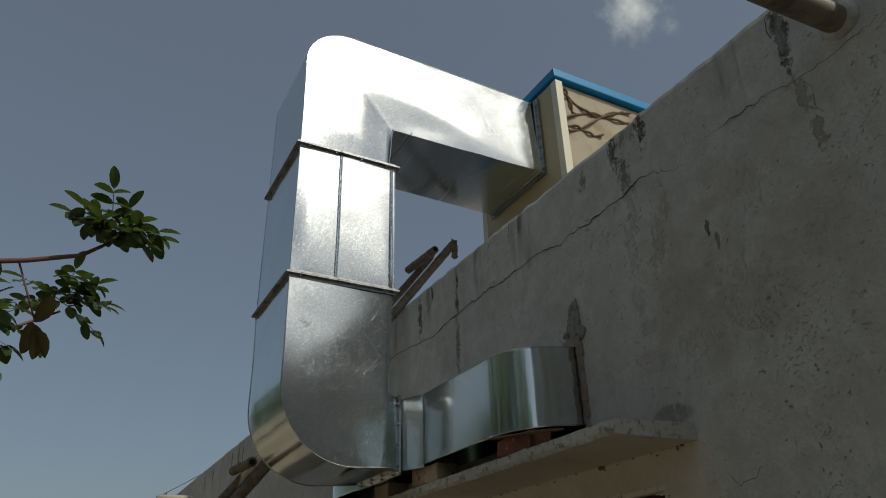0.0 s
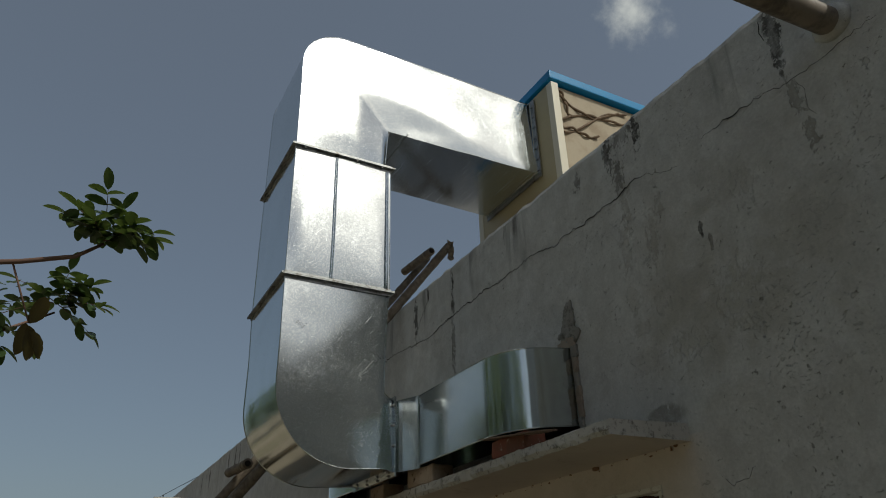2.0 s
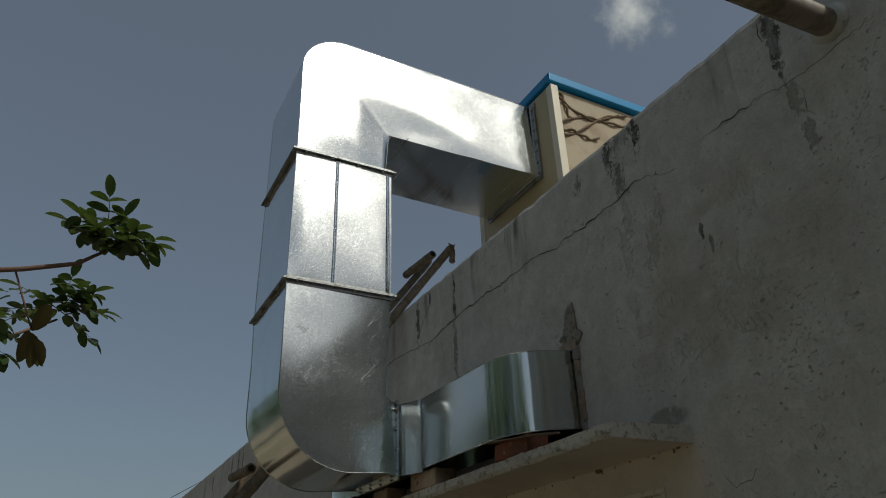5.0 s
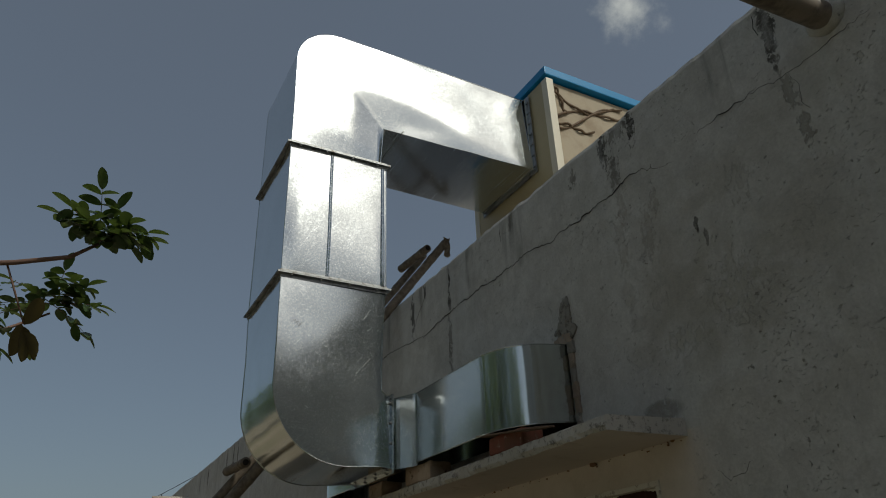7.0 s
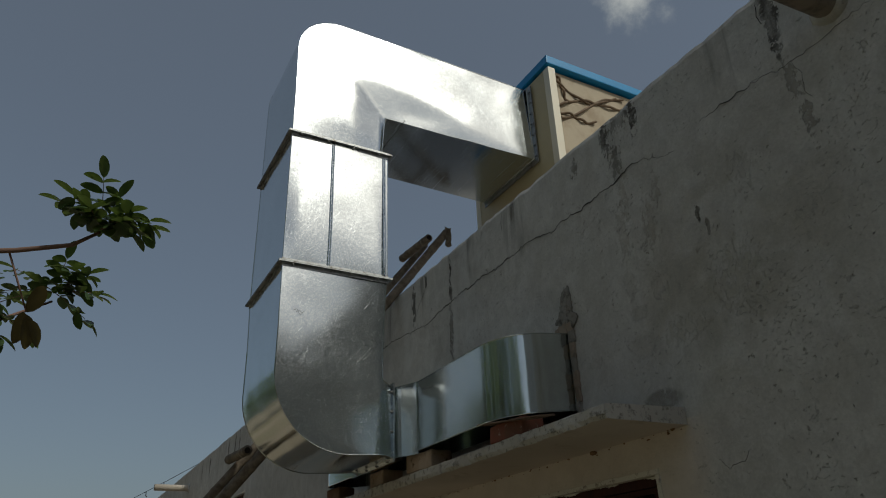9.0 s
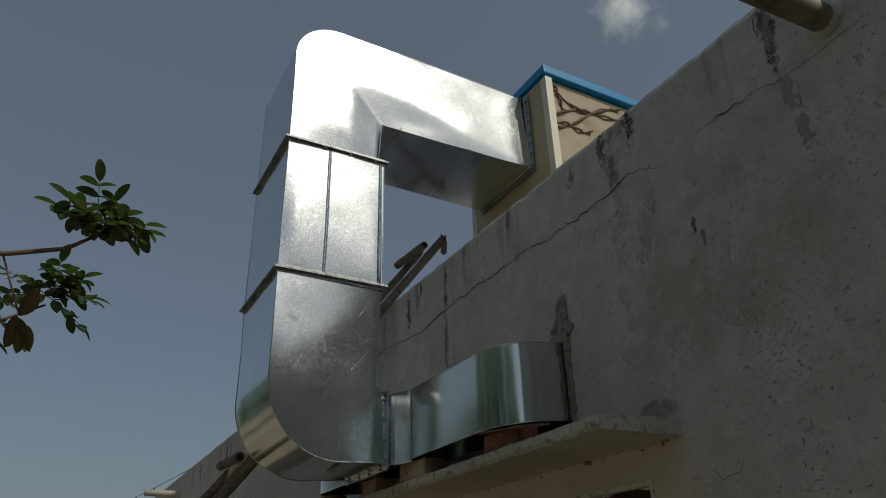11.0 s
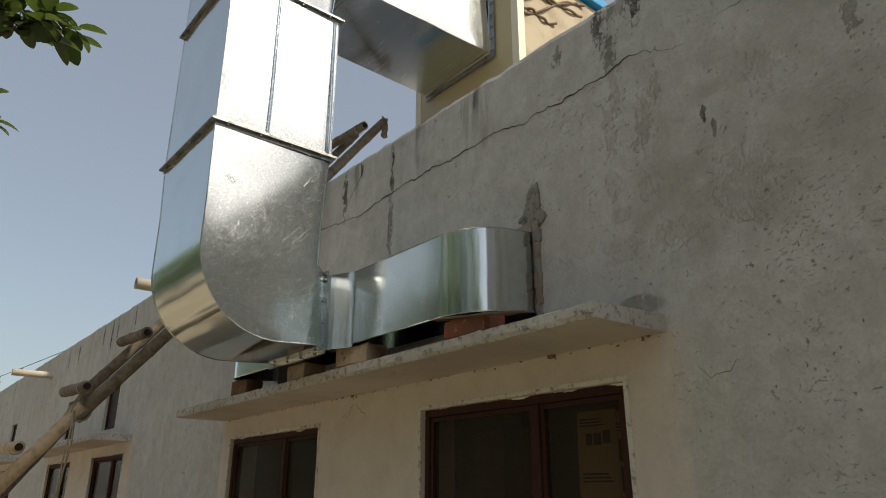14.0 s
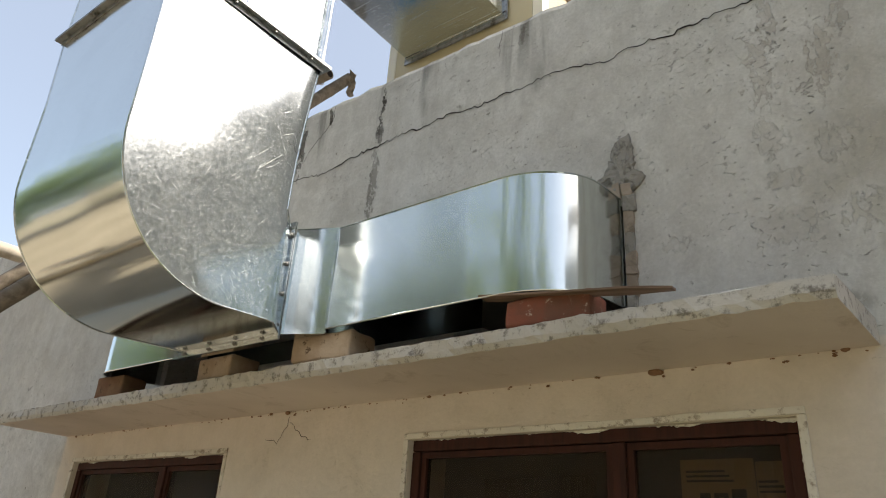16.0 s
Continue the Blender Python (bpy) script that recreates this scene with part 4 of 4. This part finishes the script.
# ---- wall wear ----
def crack(points, width, name="crack", seed=0):
    """A jagged crack as a thin dark strip just off the plaster, its inner shade painted."""
    rnd = random.Random(seed)
    bm = bmesh.new()
    fine = []
    for (xa, za), (xb, zb) in zip(points, points[1:]):
        n = max(2, int(math.dist((xa, za), (xb, zb)) / 0.018))
        zz = 0.37 * seed
        for i in range(n):
            f = i / n
            fine.append((xa + (xb - xa) * f + rnd.uniform(-1, 1) * 0.004, za + (zb - za) * f + rnd.uniform(-1, 1) * 0.009 + 0.020 * noise.noise(((xa + (xb - xa) * f) * 5.0, zz + seed, 2))))
    fine.append(points[-1])
    rows = []
    for i, (x, z) in enumerate(fine):
        xa, za = fine[max(i - 1, 0)]
        xb, zb = fine[min(i + 1, len(fine) - 1)]
        d = Vector((xb - xa, zb - za)).normalized()
        w = width * (0.35 + 1.1 * abs(noise.noise((x * 6, z * 6, seed)))) * min(1, 0.2 + 6 * min(i, len(fine) - 1 - i) / len(fine))
        y = 0.006 * noise.noise((x * 0.8, 3.1, z * 0.8)) + 0.0025 * noise.noise((x * 5, 1.1, z * 5)) - 0.0045
        rows.append([(x - d.y * w, y, z + d.x * w), (x, y + 0.001, z), (x + d.y * w, y, z - d.x * w)])
    sheet(bm, rows)
    return part(name, bm, CRACK, wall, "plaster crack drawn as a strip with shade in its colour")


crack([(-3.6, 3.43), (-2.82, 3.39), (-2.46, 3.357), (-2.19, 3.332), (-1.88, 3.37), (-1.64, 3.384), (-1.3, 3.375), (-1.1, 3.392), (-0.83, 3.388), (-0.66, 3.36), (-0.5, 3.372), (-0.32, 3.375), (-0.155, 3.37), (-0.03, 3.402), (0.085, 3.386), (0.185, 3.342), (0.25, 3.324)], 0.0045, seed=1)
crack([(0.392, 3.385), (0.494, 3.381), (0.585, 3.380), (0.695, 3.366), (0.823, 3.351), (0.923, 3.351), (1.02, 3.362), (1.13, 3.36), (1.21, 3.37)], 0.0024, seed=2)
crack([(-1.157, 3.60), (-1.16, 3.68), (-1.15, 3.74)], 0.002, seed=3)
crack([(-2.33, 2.02), (-2.25, 1.995), (-2.195, 2.055), (-2.185, 2.11)], 0.0022, seed=4)
crack([(-2.185, 2.08), (-2.10, 2.02), (-2.03, 2.0)], 0.0016, seed=5)
crack([(0.87, 3.35), (0.90, 3.27), (0.885, 3.2), (0.91, 3.15)], 0.0009, seed=6)
crack([(0.806, 3.73), (0.80, 3.66), (0.815, 3.6)], 0.003, seed=7)
crack([(-2.19, 3.74), (-2.20, 3.64), (-2.26, 3.58), (-2.36, 3.50), (-2.40, 3.42)], 0.0025, seed=8)
crack([(0.146, 1.99), (0.192, 1.945), (0.264, 1.96), (0.308, 1.994)], 0.0014, seed=9)


# broken plaster and mortar round the right branch
rnd = random.Random(8)
z = 2.21
while z < 2.76:
    h = rnd.uniform(0.03, 0.085)
    bm = box((-0.632, -0.010 - rnd.random() * 0.008, z), (-0.592 + rnd.uniform(-0.008, 0.008), 0.02, z + h), 0.004)
    bmesh.ops.subdivide_edges(bm, edges=[e for e in bm.edges if e.calc_length() > 0.02], cuts=2, use_grid_fill=True)
    for v in bm.verts:
        v.co += noise.noise_vector(v.co * 34) * 0.005
    part("broken_edge", bm, MORTAR if rnd.random() < 0.6 else RAW, wall, "rough broken edge of the cut opening")
    z += h - 0.003
for q in range(7):
    x = -0.85 + 0.03 * q
    bm = box((x, -0.014, 2.748), (x + 0.031, 0.02, 2.752 + 0.009 * q), 0.003)
    for v in bm.verts:
        v.co += noise.noise_vector(v.co * 30) * 0.008
    part("broken_edge", bm, RAW, wall, "rough broken edge of the cut opening")
# smeared mortar patch above the cut
rnd = random.Random(12)
outline = [(-0.598, 2.998), (-0.65, 2.975), (-0.69, 2.862), (-0.735, 2.828), (-0.665, 2.775), (-0.60, 2.755), (-0.56, 2.79), (-0.545, 2.81), (-0.583, 2.85), (-0.588, 2.95)]
ragged = []
for (xa, za), (xb, zb) in zip(outline, outline[1:] + outline[:1]):
    n = max(2, int(math.dist((xa, za), (xb, zb)) / 0.010))
    ragged += [(xa + (xb - xa) * i / n + rnd.uniform(-1, 1) * 0.005, za + (zb - za) * i / n + rnd.uniform(-1, 1) * 0.005) for i in range(n)]
bm = bmesh.new()
rings = []
for f, y in ((0.08, -0.016), (0.25, -0.016), (0.42, -0.015), (0.58, -0.014), (0.74, -0.013), (0.88, -0.011), (1.0, -0.008), (1.0, 0.004)):
    rings.append([bm.verts.new((-0.625 + (x + 0.625) * f, y + 0.007 * noise.noise((x * f * 60, z * f * 60, f * 5)) * (y < 0), 2.84 + (z - 2.84) * f)) for x, z in ragged])
bm.faces.new(rings[0])
for p, q in zip(rings, rings[1:]):
    for i in range(len(ragged)):
        j = (i + 1) % len(ragged)
        bm.faces.new((p[i], q[i], q[j], p[j]))
bmesh.ops.recalc_face_normals(bm, faces=bm.faces[:])
part("mortar_patch", bm, MORTAR, wall, "grey mortar smeared over the cut plaster")
# rust and nest specks where the soffit meets the wall
rnd = random.Random(5)
bm = bmesh.new()
for q in range(95):
    x = rnd.uniform(-4.1, 0.0)
    r = rnd.choice((0.002, 0.0025, 0.003, 0.004, 0.005))
    mt = Matrix.Translation((x, -0.008, 2.137 + 0.005 * x - rnd.random() * rnd.random() * 0.02)) @ Matrix.Diagonal((1.5, 0.8, 0.8, 1))
    bmesh.ops.create_icosphere(bm, subdivisions=1, radius=r, matrix=mt)
for x, z, r in ((-0.562, 2.131, 0.013), (-0.545, 2.128, 0.009), (-0.05, 2.138, 0.008), (-2.2, 2.122, 0.010), (-1.42, 2.128, 0.006), (-2.31, 2.125, 0.007)):
    bmesh.ops.create_icosphere(bm, subdivisions=2, radius=r, matrix=Matrix.Translation((x, -0.008, z)) @ Matrix.Diagonal((1.5, 0.7, 0.9, 1)))
for v in bm.verts:
    v.co += noise.noise_vector(v.co * 160) * 0.002
tagged(part("dirt_speck", bm, BRICK_DARK, wall, "dark dirt specks along the soffit joint"), kind="stuff")


# ---- rain spouts ----
def spout(x, z, length, drop, r, mat=PVC, label="cream plastic rain spout sticking out of the wall"):
    s = holder("rain_spout", (x, 0, z), label, "pipe", "rain spouts")
    bm = bmesh.new()
    n = 20
    a, b = Vector((x - 0.02, -length, z - drop)), Vector((x, 0.05, z))
    ax = (b - a).normalized()
    u = ax.orthogonal().normalized(); v = ax.cross(u)
    rings = []
    for p, rr in ((b, r), (a, r), (a, r * 0.9), (b, r * 0.9)):
        rings.append([bm.verts.new(p + (u * math.cos(2 * math.pi * i / n) + v * math.sin(2 * math.pi * i / n)) * rr) for i in range(n)])
    for p, q in zip(rings, rings[1:]):
        for i in range(n):
            bm.faces.new((p[i], p[(i + 1) % n], q[(i + 1) % n], q[i]))
    bmesh.ops.recalc_face_normals(bm, faces=bm.faces[:])
    part("pipe", bm, mat, s, "", True)
    # black disc just inside the mouth, painted shade for the pipe's depth
    shade_disc = bmesh.new()
    bmesh.ops.create_cone(shade_disc, cap_ends=True, segments=16, radius1=r * 0.899, radius2=r * 0.899, depth=0.004)
    bmesh.ops.transform(shade_disc, matrix=Matrix.Translation(a + ax * 0.02) @ ax.to_track_quat("Z", "Y").to_matrix().to_4x4(), verts=shade_disc.verts[:])
    part("shade_disc", shade_disc, HOLLOW_SHADE, s, "black disc painting the shade inside the pipe")
    bm = bmesh.new()
    bmesh.ops.create_cone(bm, cap_ends=True, segments=16, radius1=r * 1.7, radius2=r * 1.08, depth=0.05)
    for w in bm.verts:
        w.co = Vector((w.co.x + x, -0.012 - w.co.z * 0.8, w.co.y + z)) + noise.noise_vector(w.co * 30) * 0.008
    bmesh.ops.recalc_face_normals(bm, faces=bm.faces[:])
    part("mortar_collar", bm, PLASTER, s, "lumpy mortar round the pipe", True)


spout(1.065, 3.468, 0.62, 0.04, 0.052, PVC_SHADED, "brown plastic rain spout with shade in its colour, sticking out of the wall")
spout(-5.16, 3.43, 0.59, 0.0, 0.055)
spout(-11.6, 3.42, 0.59, 0.0, 0.055)
spout(-18.4, 3.42, 0.59, 0.0, 0.055)


# ---- bamboo ladder ----
def bamboo(points, r0, r1, step=0.32, seed=0):
    """A cane with swollen nodes."""
    pts, rads, run = [], [], 0.0
    total = sum((Vector(b) - Vector(a)).length for a, b in zip(points, points[1:]))
    dense = []
    for a, b in zip(points, points[1:]):
        a, b = Vector(a), Vector(b)
        n = max(1, int((b - a).length / 0.02))
        dense += [a.lerp(b, i / n) for i in range(n)]
    dense.append(Vector(points[-1]))
    prev = dense[0]
    for p in dense:
        run += (p - prev).length
        prev = p
        ph = ((run + seed * 0.11) % step)
        node = math.exp(-((min(ph, step - ph)) / 0.012) ** 2)
        pts.append(p)
        rads.append((r0 + (r1 - r0) * run / max(total, 1e-6)) * (1 + 0.13 * node) + 0.0015 * noise.noise((run * 4, seed, 0)))
    return tube(pts, rads, 12)


def dark_end_disc(bm_parent, at, d, r):
    # flat black disc on the solid cane end, its shade is only colour
    bm = bmesh.new()
    bmesh.ops.create_cone(bm, cap_ends=True, segments=12, radius1=r, radius2=r, depth=0.004)
    m = Matrix.Translation(at) @ Vector(d).to_track_quat("Z", "Y").to_matrix().to_4x4()
    bmesh.ops.transform(bm, matrix=m, verts=bm.verts[:])
    return part("hollow", bm, HOLLOW_SHADE, bm_parent)


ladder = holder("bamboo_ladder", (-3.6, -2.6, 0), "homemade bamboo ladder leaning on the parapet", "ladder")
NEAR_T, NEAR_M, NEAR_L = Vector((-2.59, 0.41, 4.368)), Vector((-3.03, -0.83, 2.62)), Vector((-3.5, -1.54, 1.66))
near_top = [NEAR_T, Vector((-2.80, -0.22, 3.50)), NEAR_M, Vector((-3.27, -1.20, 2.13)), Vector((-3.33, -1.30, 1.99))]
rail = part("rail", bamboo(near_top, 0.034, 0.042, seed=1), BAMBOO_GREY, ladder, "weathered grey-brown bamboo rail", True)
far_top = [p + Vector((-0.33, 0.02, 0.10)) for p in near_top[:-1]] + [Vector((-3.66, -1.30, 1.95)), Vector((-3.8, -2.2, 0.6)), Vector((-3.9, -2.6, 0.0))]
far_top[0] = far_top[0].lerp(far_top[1], 0.08)
part("rail", bamboo(far_top, 0.030, 0.040, seed=2), BAMBOO_GREY, ladder, "weathered grey-brown bamboo rail", True)
part("rail_splice", bamboo([Vector((-3.29, -1.27, 2.07)), Vector((-3.52, -1.60, 1.60)), Vector((-3.75, -2.6, 0.0))], 0.040, 0.048, seed=3), BAMBOO_PALE_LIT, ladder, "paler bamboo spliced to the rail, sunlight put into its colour", True)
for c, tilt in ((Vector((-3.15, -1.02, 2.53)), 0.0), (Vector((-3.19, -1.31, 2.165)), 0.0), (Vector((-3.22, -1.60, 1.80)), 0.0), (Vector((-2.63, 0.22, 4.26)), 0.0)):
    a, b = c + Vector((0.07, 0, 0)), c + Vector((-0.42, -0.02, 0.015))
    rung = part("rung", bamboo([a, b], 0.033, 0.035, 0.28, seed=c.z), BAMBOO_PALE_LIT if c.z < 2 else BAMBOO_GREY, ladder, "", True)
    dark_end_disc(rung, a + Vector((0.002, 0, 0)), (1, 0, 0), 0.022)
    part("lashing", tube([c + Vector((-0.02, 0.038 * math.cos(t), 0.038 * math.sin(t))) for t in (i * 0.5 for i in range(14))], 0.003, 5), ROPE, ladder)
tie = Vector((-3.31, -1.28, 2.03))
bm = bmesh.new()
for q in range(4):
    tube([tie + Vector((0.012 * q - 0.02, 0.056 * math.cos(t), 0.056 * math.sin(t))) for t in (i * 0.45 for i in range(15))], 0.006, 6, bm)
tube([tie + Vector((0.045, -0.01, 0.04)), tie + Vector((0.05, -0.02, 0.10)), tie + Vector((0.045, -0.03, 0.06))], 0.005, 6, bm)
tube([tie + Vector((0.05, -0.045 + 0.012 * math.sin(i * 0.9), -0.09 * i)) for i in range(16)], 0.007, 6, bm)
tube([tie + Vector((0.065, -0.06 + 0.010 * math.sin(i * 0.8 + 1), -0.09 * i)) for i in range(13)], 0.005, 6, bm)
part("rope", bm, ROPE, ladder, "frayed pale rope tied round the rail", True)
# dry rag at the top end
bm = bmesh.new()
sheet(bm, [[NEAR_T + Vector((0.02 + 0.01 * math.sin(j * 2 + i), -0.03 + 0.02 * i, 0.03 - 0.035 * j + 0.01 * math.cos(i * 2))) for i in range(4)] for j in range(6)])
rag = part("binding", bm, BAMBOO_GREY, ladder, "dry strip of binding at the rail tip")
rag.modifiers.new("thick", "SOLIDIFY").thickness = 0.004

# ---- overhead cable ----
CA, CB = Vector((-10.85, 0.02, 3.748)), Vector((-40.0, -2.9, 4.55))
pts = [CA.lerp(CB, i / 60) + Vector((0, 0, -0.9 * (i / 60) * (1 - i / 60))) for i in range(61)]
pole = thing("utility_pole", tube([(CB.x, CB.y - 0.07, 0), (CB.x, CB.y - 0.07, 5.2)], [0.08, 0.055], 12), IRON, "slim grey steel utility pole holding the cable", "pole", smooth=True)
cable = thing("cable", tube(pts, 0.0055, 6), WIRE, "thin black overhead cable tied to the parapet and a pole", "cable")
for i, dz in ((5, 0.12), (6, 0.06), (8, 0.09)):
    p = pts[i]
    part("dangling_end", tube([p, p + Vector((0.03, 0, -dz)), p + Vector((0.09, 0.02, -dz - 0.03))], 0.010, 5), WIRE, cable)


# ---- the tree beside the path ----
def leaflet(bm, base, d, normal, length, width, curl=0.18):
    """An ovate leaflet with a folded midrib and a drooping tip."""
    d = d.normalized()
    side = d.cross(normal).normalized()
    up = side.cross(d)
    rows = []
    for f, w in ((0.0, 0.10), (0.12, 0.58), (0.34, 0.95), (0.60, 1.0), (0.82, 0.76), (0.95, 0.38), (1.0, 0.08)):
        c = base + d * (length * f) - up * (curl * length * f * f)
        s = side * (width * 0.5 * w)
        lift = up * (width * 0.16 * w)
        rows.append([c - s + lift, c, c + s + lift])
    sheet(bm, rows)


def compound(leaves, twigs, base, d, length, pairs, rnd, size):
    """A pinnate leaf: paired leaflets along a drooping stalk and one at its end."""
    d = d.normalized()
    up = Vector((0, 0, 1))
    side = d.cross(up)
    side = side.normalized() if side.length > 0.1 else Vector((1, 0, 0))
    pts = [base + d * (length * f) + Vector((0, 0, -0.16 * length * f * f)) for f in (0, 0.25, 0.5, 0.75, 1.0)]
    tube(pts, [0.0022, 0.002, 0.0018, 0.0015, 0.001], 5, twigs)
    for q in range(pairs):
        f = 0.2 + 0.75 * q / max(pairs - 1, 1)
        p = base + d * (length * f) + Vector((0, 0, -0.22 * length * f * f))
        for s in (-1, 1):
            dd = side * s * rnd.uniform(0.7, 1.0) + d * rnd.uniform(0.25, 0.6) + Vector((0, 0, rnd.uniform(-0.75, 0.30)))
            nn = (up + Vector((rnd.uniform(-0.7, 0.7), rnd.uniform(-0.7, 0.7), 0))).normalized()
            leaflet(leaves, p, dd, nn, size * rnd.uniform(0.75, 1.12), size * rnd.uniform(0.50, 0.62))
    leaflet(leaves, pts[-1], d + Vector((0, 0, -0.3)), up, size * 1.1, size * 0.5)


RIGHT, UP, AWAY = Vector((0.45, 0.88, 0.03)), Vector((0.42, -0.2, 0.88)), Vector((-0.89, 0.0, 0.45))


def aim(r, u, a=0.0):
    """A direction across the open side of the bough: along the path, upwards, and away from it."""
    return RIGHT * r + UP * u + AWAY * a


TREE = Vector((-1.5, -4.6, 0))
tree = holder("tree", TREE, "tree with glossy dark pinnate leaves beside the path", "tree")
rnd = random.Random(41)
trunk = [TREE + Vector((0.05 * math.sin(i), 0.06 * math.cos(i * 1.3), 0.45 * i)) for i in range(8)]
part("trunk", tube(trunk, [0.14, 0.125, 0.115, 0.105, 0.10, 0.09, 0.08, 0.06], 12), BARK, tree, "", True)
TIP = Vector((-0.70, -2.18, 2.905))
bough = [trunk[5], Vector((-1.35, -3.9, 2.55)), Vector((-1.1, -3.2, 2.72)), Vector((-0.86, -2.62, 2.80)), Vector((-0.80, -2.45, 2.815)), Vector((-0.735, -2.27, 2.845)), TIP]
part("bough", tube(bough, [0.045, 0.035, 0.022, 0.0115, 0.0105, 0.009, 0.006], 8), TWIG, tree, "thin reddish brown bough", True)
low = [bough[2], Vector((-1.25, -2.75, 2.70)), Vector((-1.36, -2.50, 2.72)), Vector((-1.40, -2.32, 2.85))]
part("bough", tube(low, [0.014, 0.010, 0.008, 0.005], 7), TWIG, tree, "", True)
hang = [bough[4] - RIGHT * 0.03, bough[4] - UP * 0.12, bough[4] + RIGHT * 0.03 - UP * 0.24]
part("bough", tube(hang, [0.004, 0.004, 0.003], 6), TWIG, tree, "", True)
leaves, twigs = bmesh.new(), bmesh.new()
# upper spray at the tip of the bough
for r, u, a, reach, pairs in ((0.10, 1.0, 0.1, 0.24, 4), (-0.85, 0.85, 0.1, 0.20, 5), (1.0, 0.26, 0.1, 0.20, 5), (0.85, 0.6, -0.2, 0.16, 4), (-0.35, 0.8, 0.4, 0.17, 4), (0.6, 0.0, 0.0, 0.13, 3), (0.5, 0.9, 0.3, 0.17, 4), (0.7, 0.4, -0.5, 0.14, 3), (-0.2, 0.6, -0.4, 0.12, 3), (-0.55, 0.95, -0.2, 0.18, 4), (0.8, 0.1, 0.4, 0.18, 4)):
    compound(leaves, twigs, TIP + UP * 0.01, aim(r, u, a), reach, pairs, rnd, 0.080)
# lower spray
base = Vector((-1.385, -2.32, 2.89))
for r, u, a, reach, pairs in ((0.9, 0.42, 0.1, 0.25, 5), (0.85, -0.08, 0.0, 0.27, 4), (0.35, 0.8, 0.2, 0.24, 4), (-0.75, 0.55, 0.0, 0.28, 4), (0.55, -0.55, 0.1, 0.22, 3), (-0.95, 0.1, 0.2, 0.30, 4), (0.65, 0.7, -0.3, 0.22, 4)):
    compound(leaves, twigs, base, aim(r, u + 0.12, a), reach * 0.8, pairs + 1, rnd, 0.084)
for b2, n in ((Vector((-1.33, -2.55, 2.76)), 6), (Vector((-1.29, -2.68, 2.71)), 6)):
    for q in range(n):
        t = q * 2 * math.pi / n + 0.5
        compound(leaves, twigs, b2, aim(math.cos(t), 0.8 * math.sin(t), rnd.uniform(-0.4, 0.4)), 0.20, 3, rnd, 0.088)
tagged(part("foliage", leaves, LEAF, tree, "glossy dark green oval leaflets", True), kind="stuff")
tagged(part("twigs", twigs, TWIG, tree), kind="stuff")
old = bmesh.new()
for p, d in ((hang[2] - UP * 0.01, aim(0.05, -1)), (hang[2], aim(0.75, 0.9)), (hang[2] - RIGHT * 0.01, aim(-0.25, -0.9, 0.3)), (hang[2] - UP * 0.03, aim(0.5, -0.8, -0.3))):
    leaflet(old, p, d, AWAY + UP * 0.2 + RIGHT * 0.5, 0.13, 0.062, 0.2)
part("old_leaves", old, LEAF_OLD, tree, "browning hanging leaves", True)


def crown(bm, centre, radius, clumps, per, rnd, size):
    for q in range(clumps):
        v = Vector((rnd.gauss(0, 1), rnd.gauss(0, 1), rnd.gauss(0, 0.75))).normalized() * radius * rnd.uniform(0.45, 1.0)
        c = centre + v
        for s in range(per):
            p = c + Vector((rnd.gauss(0, 1), rnd.gauss(0, 1), rnd.gauss(0, 0.8))) * radius * 0.16
            d = Vector((rnd.uniform(-1, 1), rnd.uniform(-1, 1), rnd.uniform(-0.9, 0.3))).normalized()
            side = d.cross(Vector((rnd.random(), rnd.random(), rnd.random()))).normalized() * size * 0.3
            vs = [bm.verts.new(w) for w in (p, p + d * size * 0.5 + side, p + d * size, p + d * size * 0.5 - side)]
            bm.faces.new(vs)


bm = bmesh.new()
tree.location += Vector((-0.022, -0.042, -0.014))
crown(bm, TREE + Vector((-0.1, -0.7, 4.0)), 1.1, 60, 22, rnd, 0.11)
part("crown", bm, LEAF_FAR, tree)


def far_tree(x, y, h, r, seed):
    rnd = random.Random(seed)
    t = holder("tree", (x, y, 0), "leafy green shade tree across the open ground", "tree", "trees across the ground")
    pts = [Vector((x + 0.15 * math.sin(i + seed), y + 0.15 * math.cos(i * 1.7), h * 0.12 * i)) for i in range(6)]
    bm = tube(pts, [0.2, 0.17, 0.15, 0.13, 0.10, 0.06], 10)
    for q in range(6):
        a = q * 1.05 + seed
        tube([pts[3], pts[4] + Vector((math.cos(a) * r * 0.4, math.sin(a) * r * 0.4, h * 0.1)), pts[5] + Vector((math.cos(a) * r * 0.75, math.sin(a) * r * 0.75, h * 0.14))], [0.08, 0.05, 0.02], 6, bm)
    part("trunk", bm, BARK, t, "", True)
    bm = bmesh.new()
    crown(bm, Vector((x, y, h * 0.66)), r, 110, 26, rnd, 0.28)
    crown(bm, Vector((x, y, h * 0.4)), r * 0.8, 50, 22, rnd, 0.28)
    part("crown", bm, LEAF_FAR, t)


for q, (x, y, h, r) in enumerate(((-21, -9.0, 9.4, 2.9), (-16, -10.0, 9.6, 3.2), (-10.5, -10.5, 9.4, 3.3), (-5.2, -10, 8.8, 3.2), (0.2, -9.0, 8.0, 3.1), (4.6, -8.6, 7.8, 3.0), (8.2, -7.6, 7.0, 2.5))):
    far_tree(x, y, h, r, 70 + q)
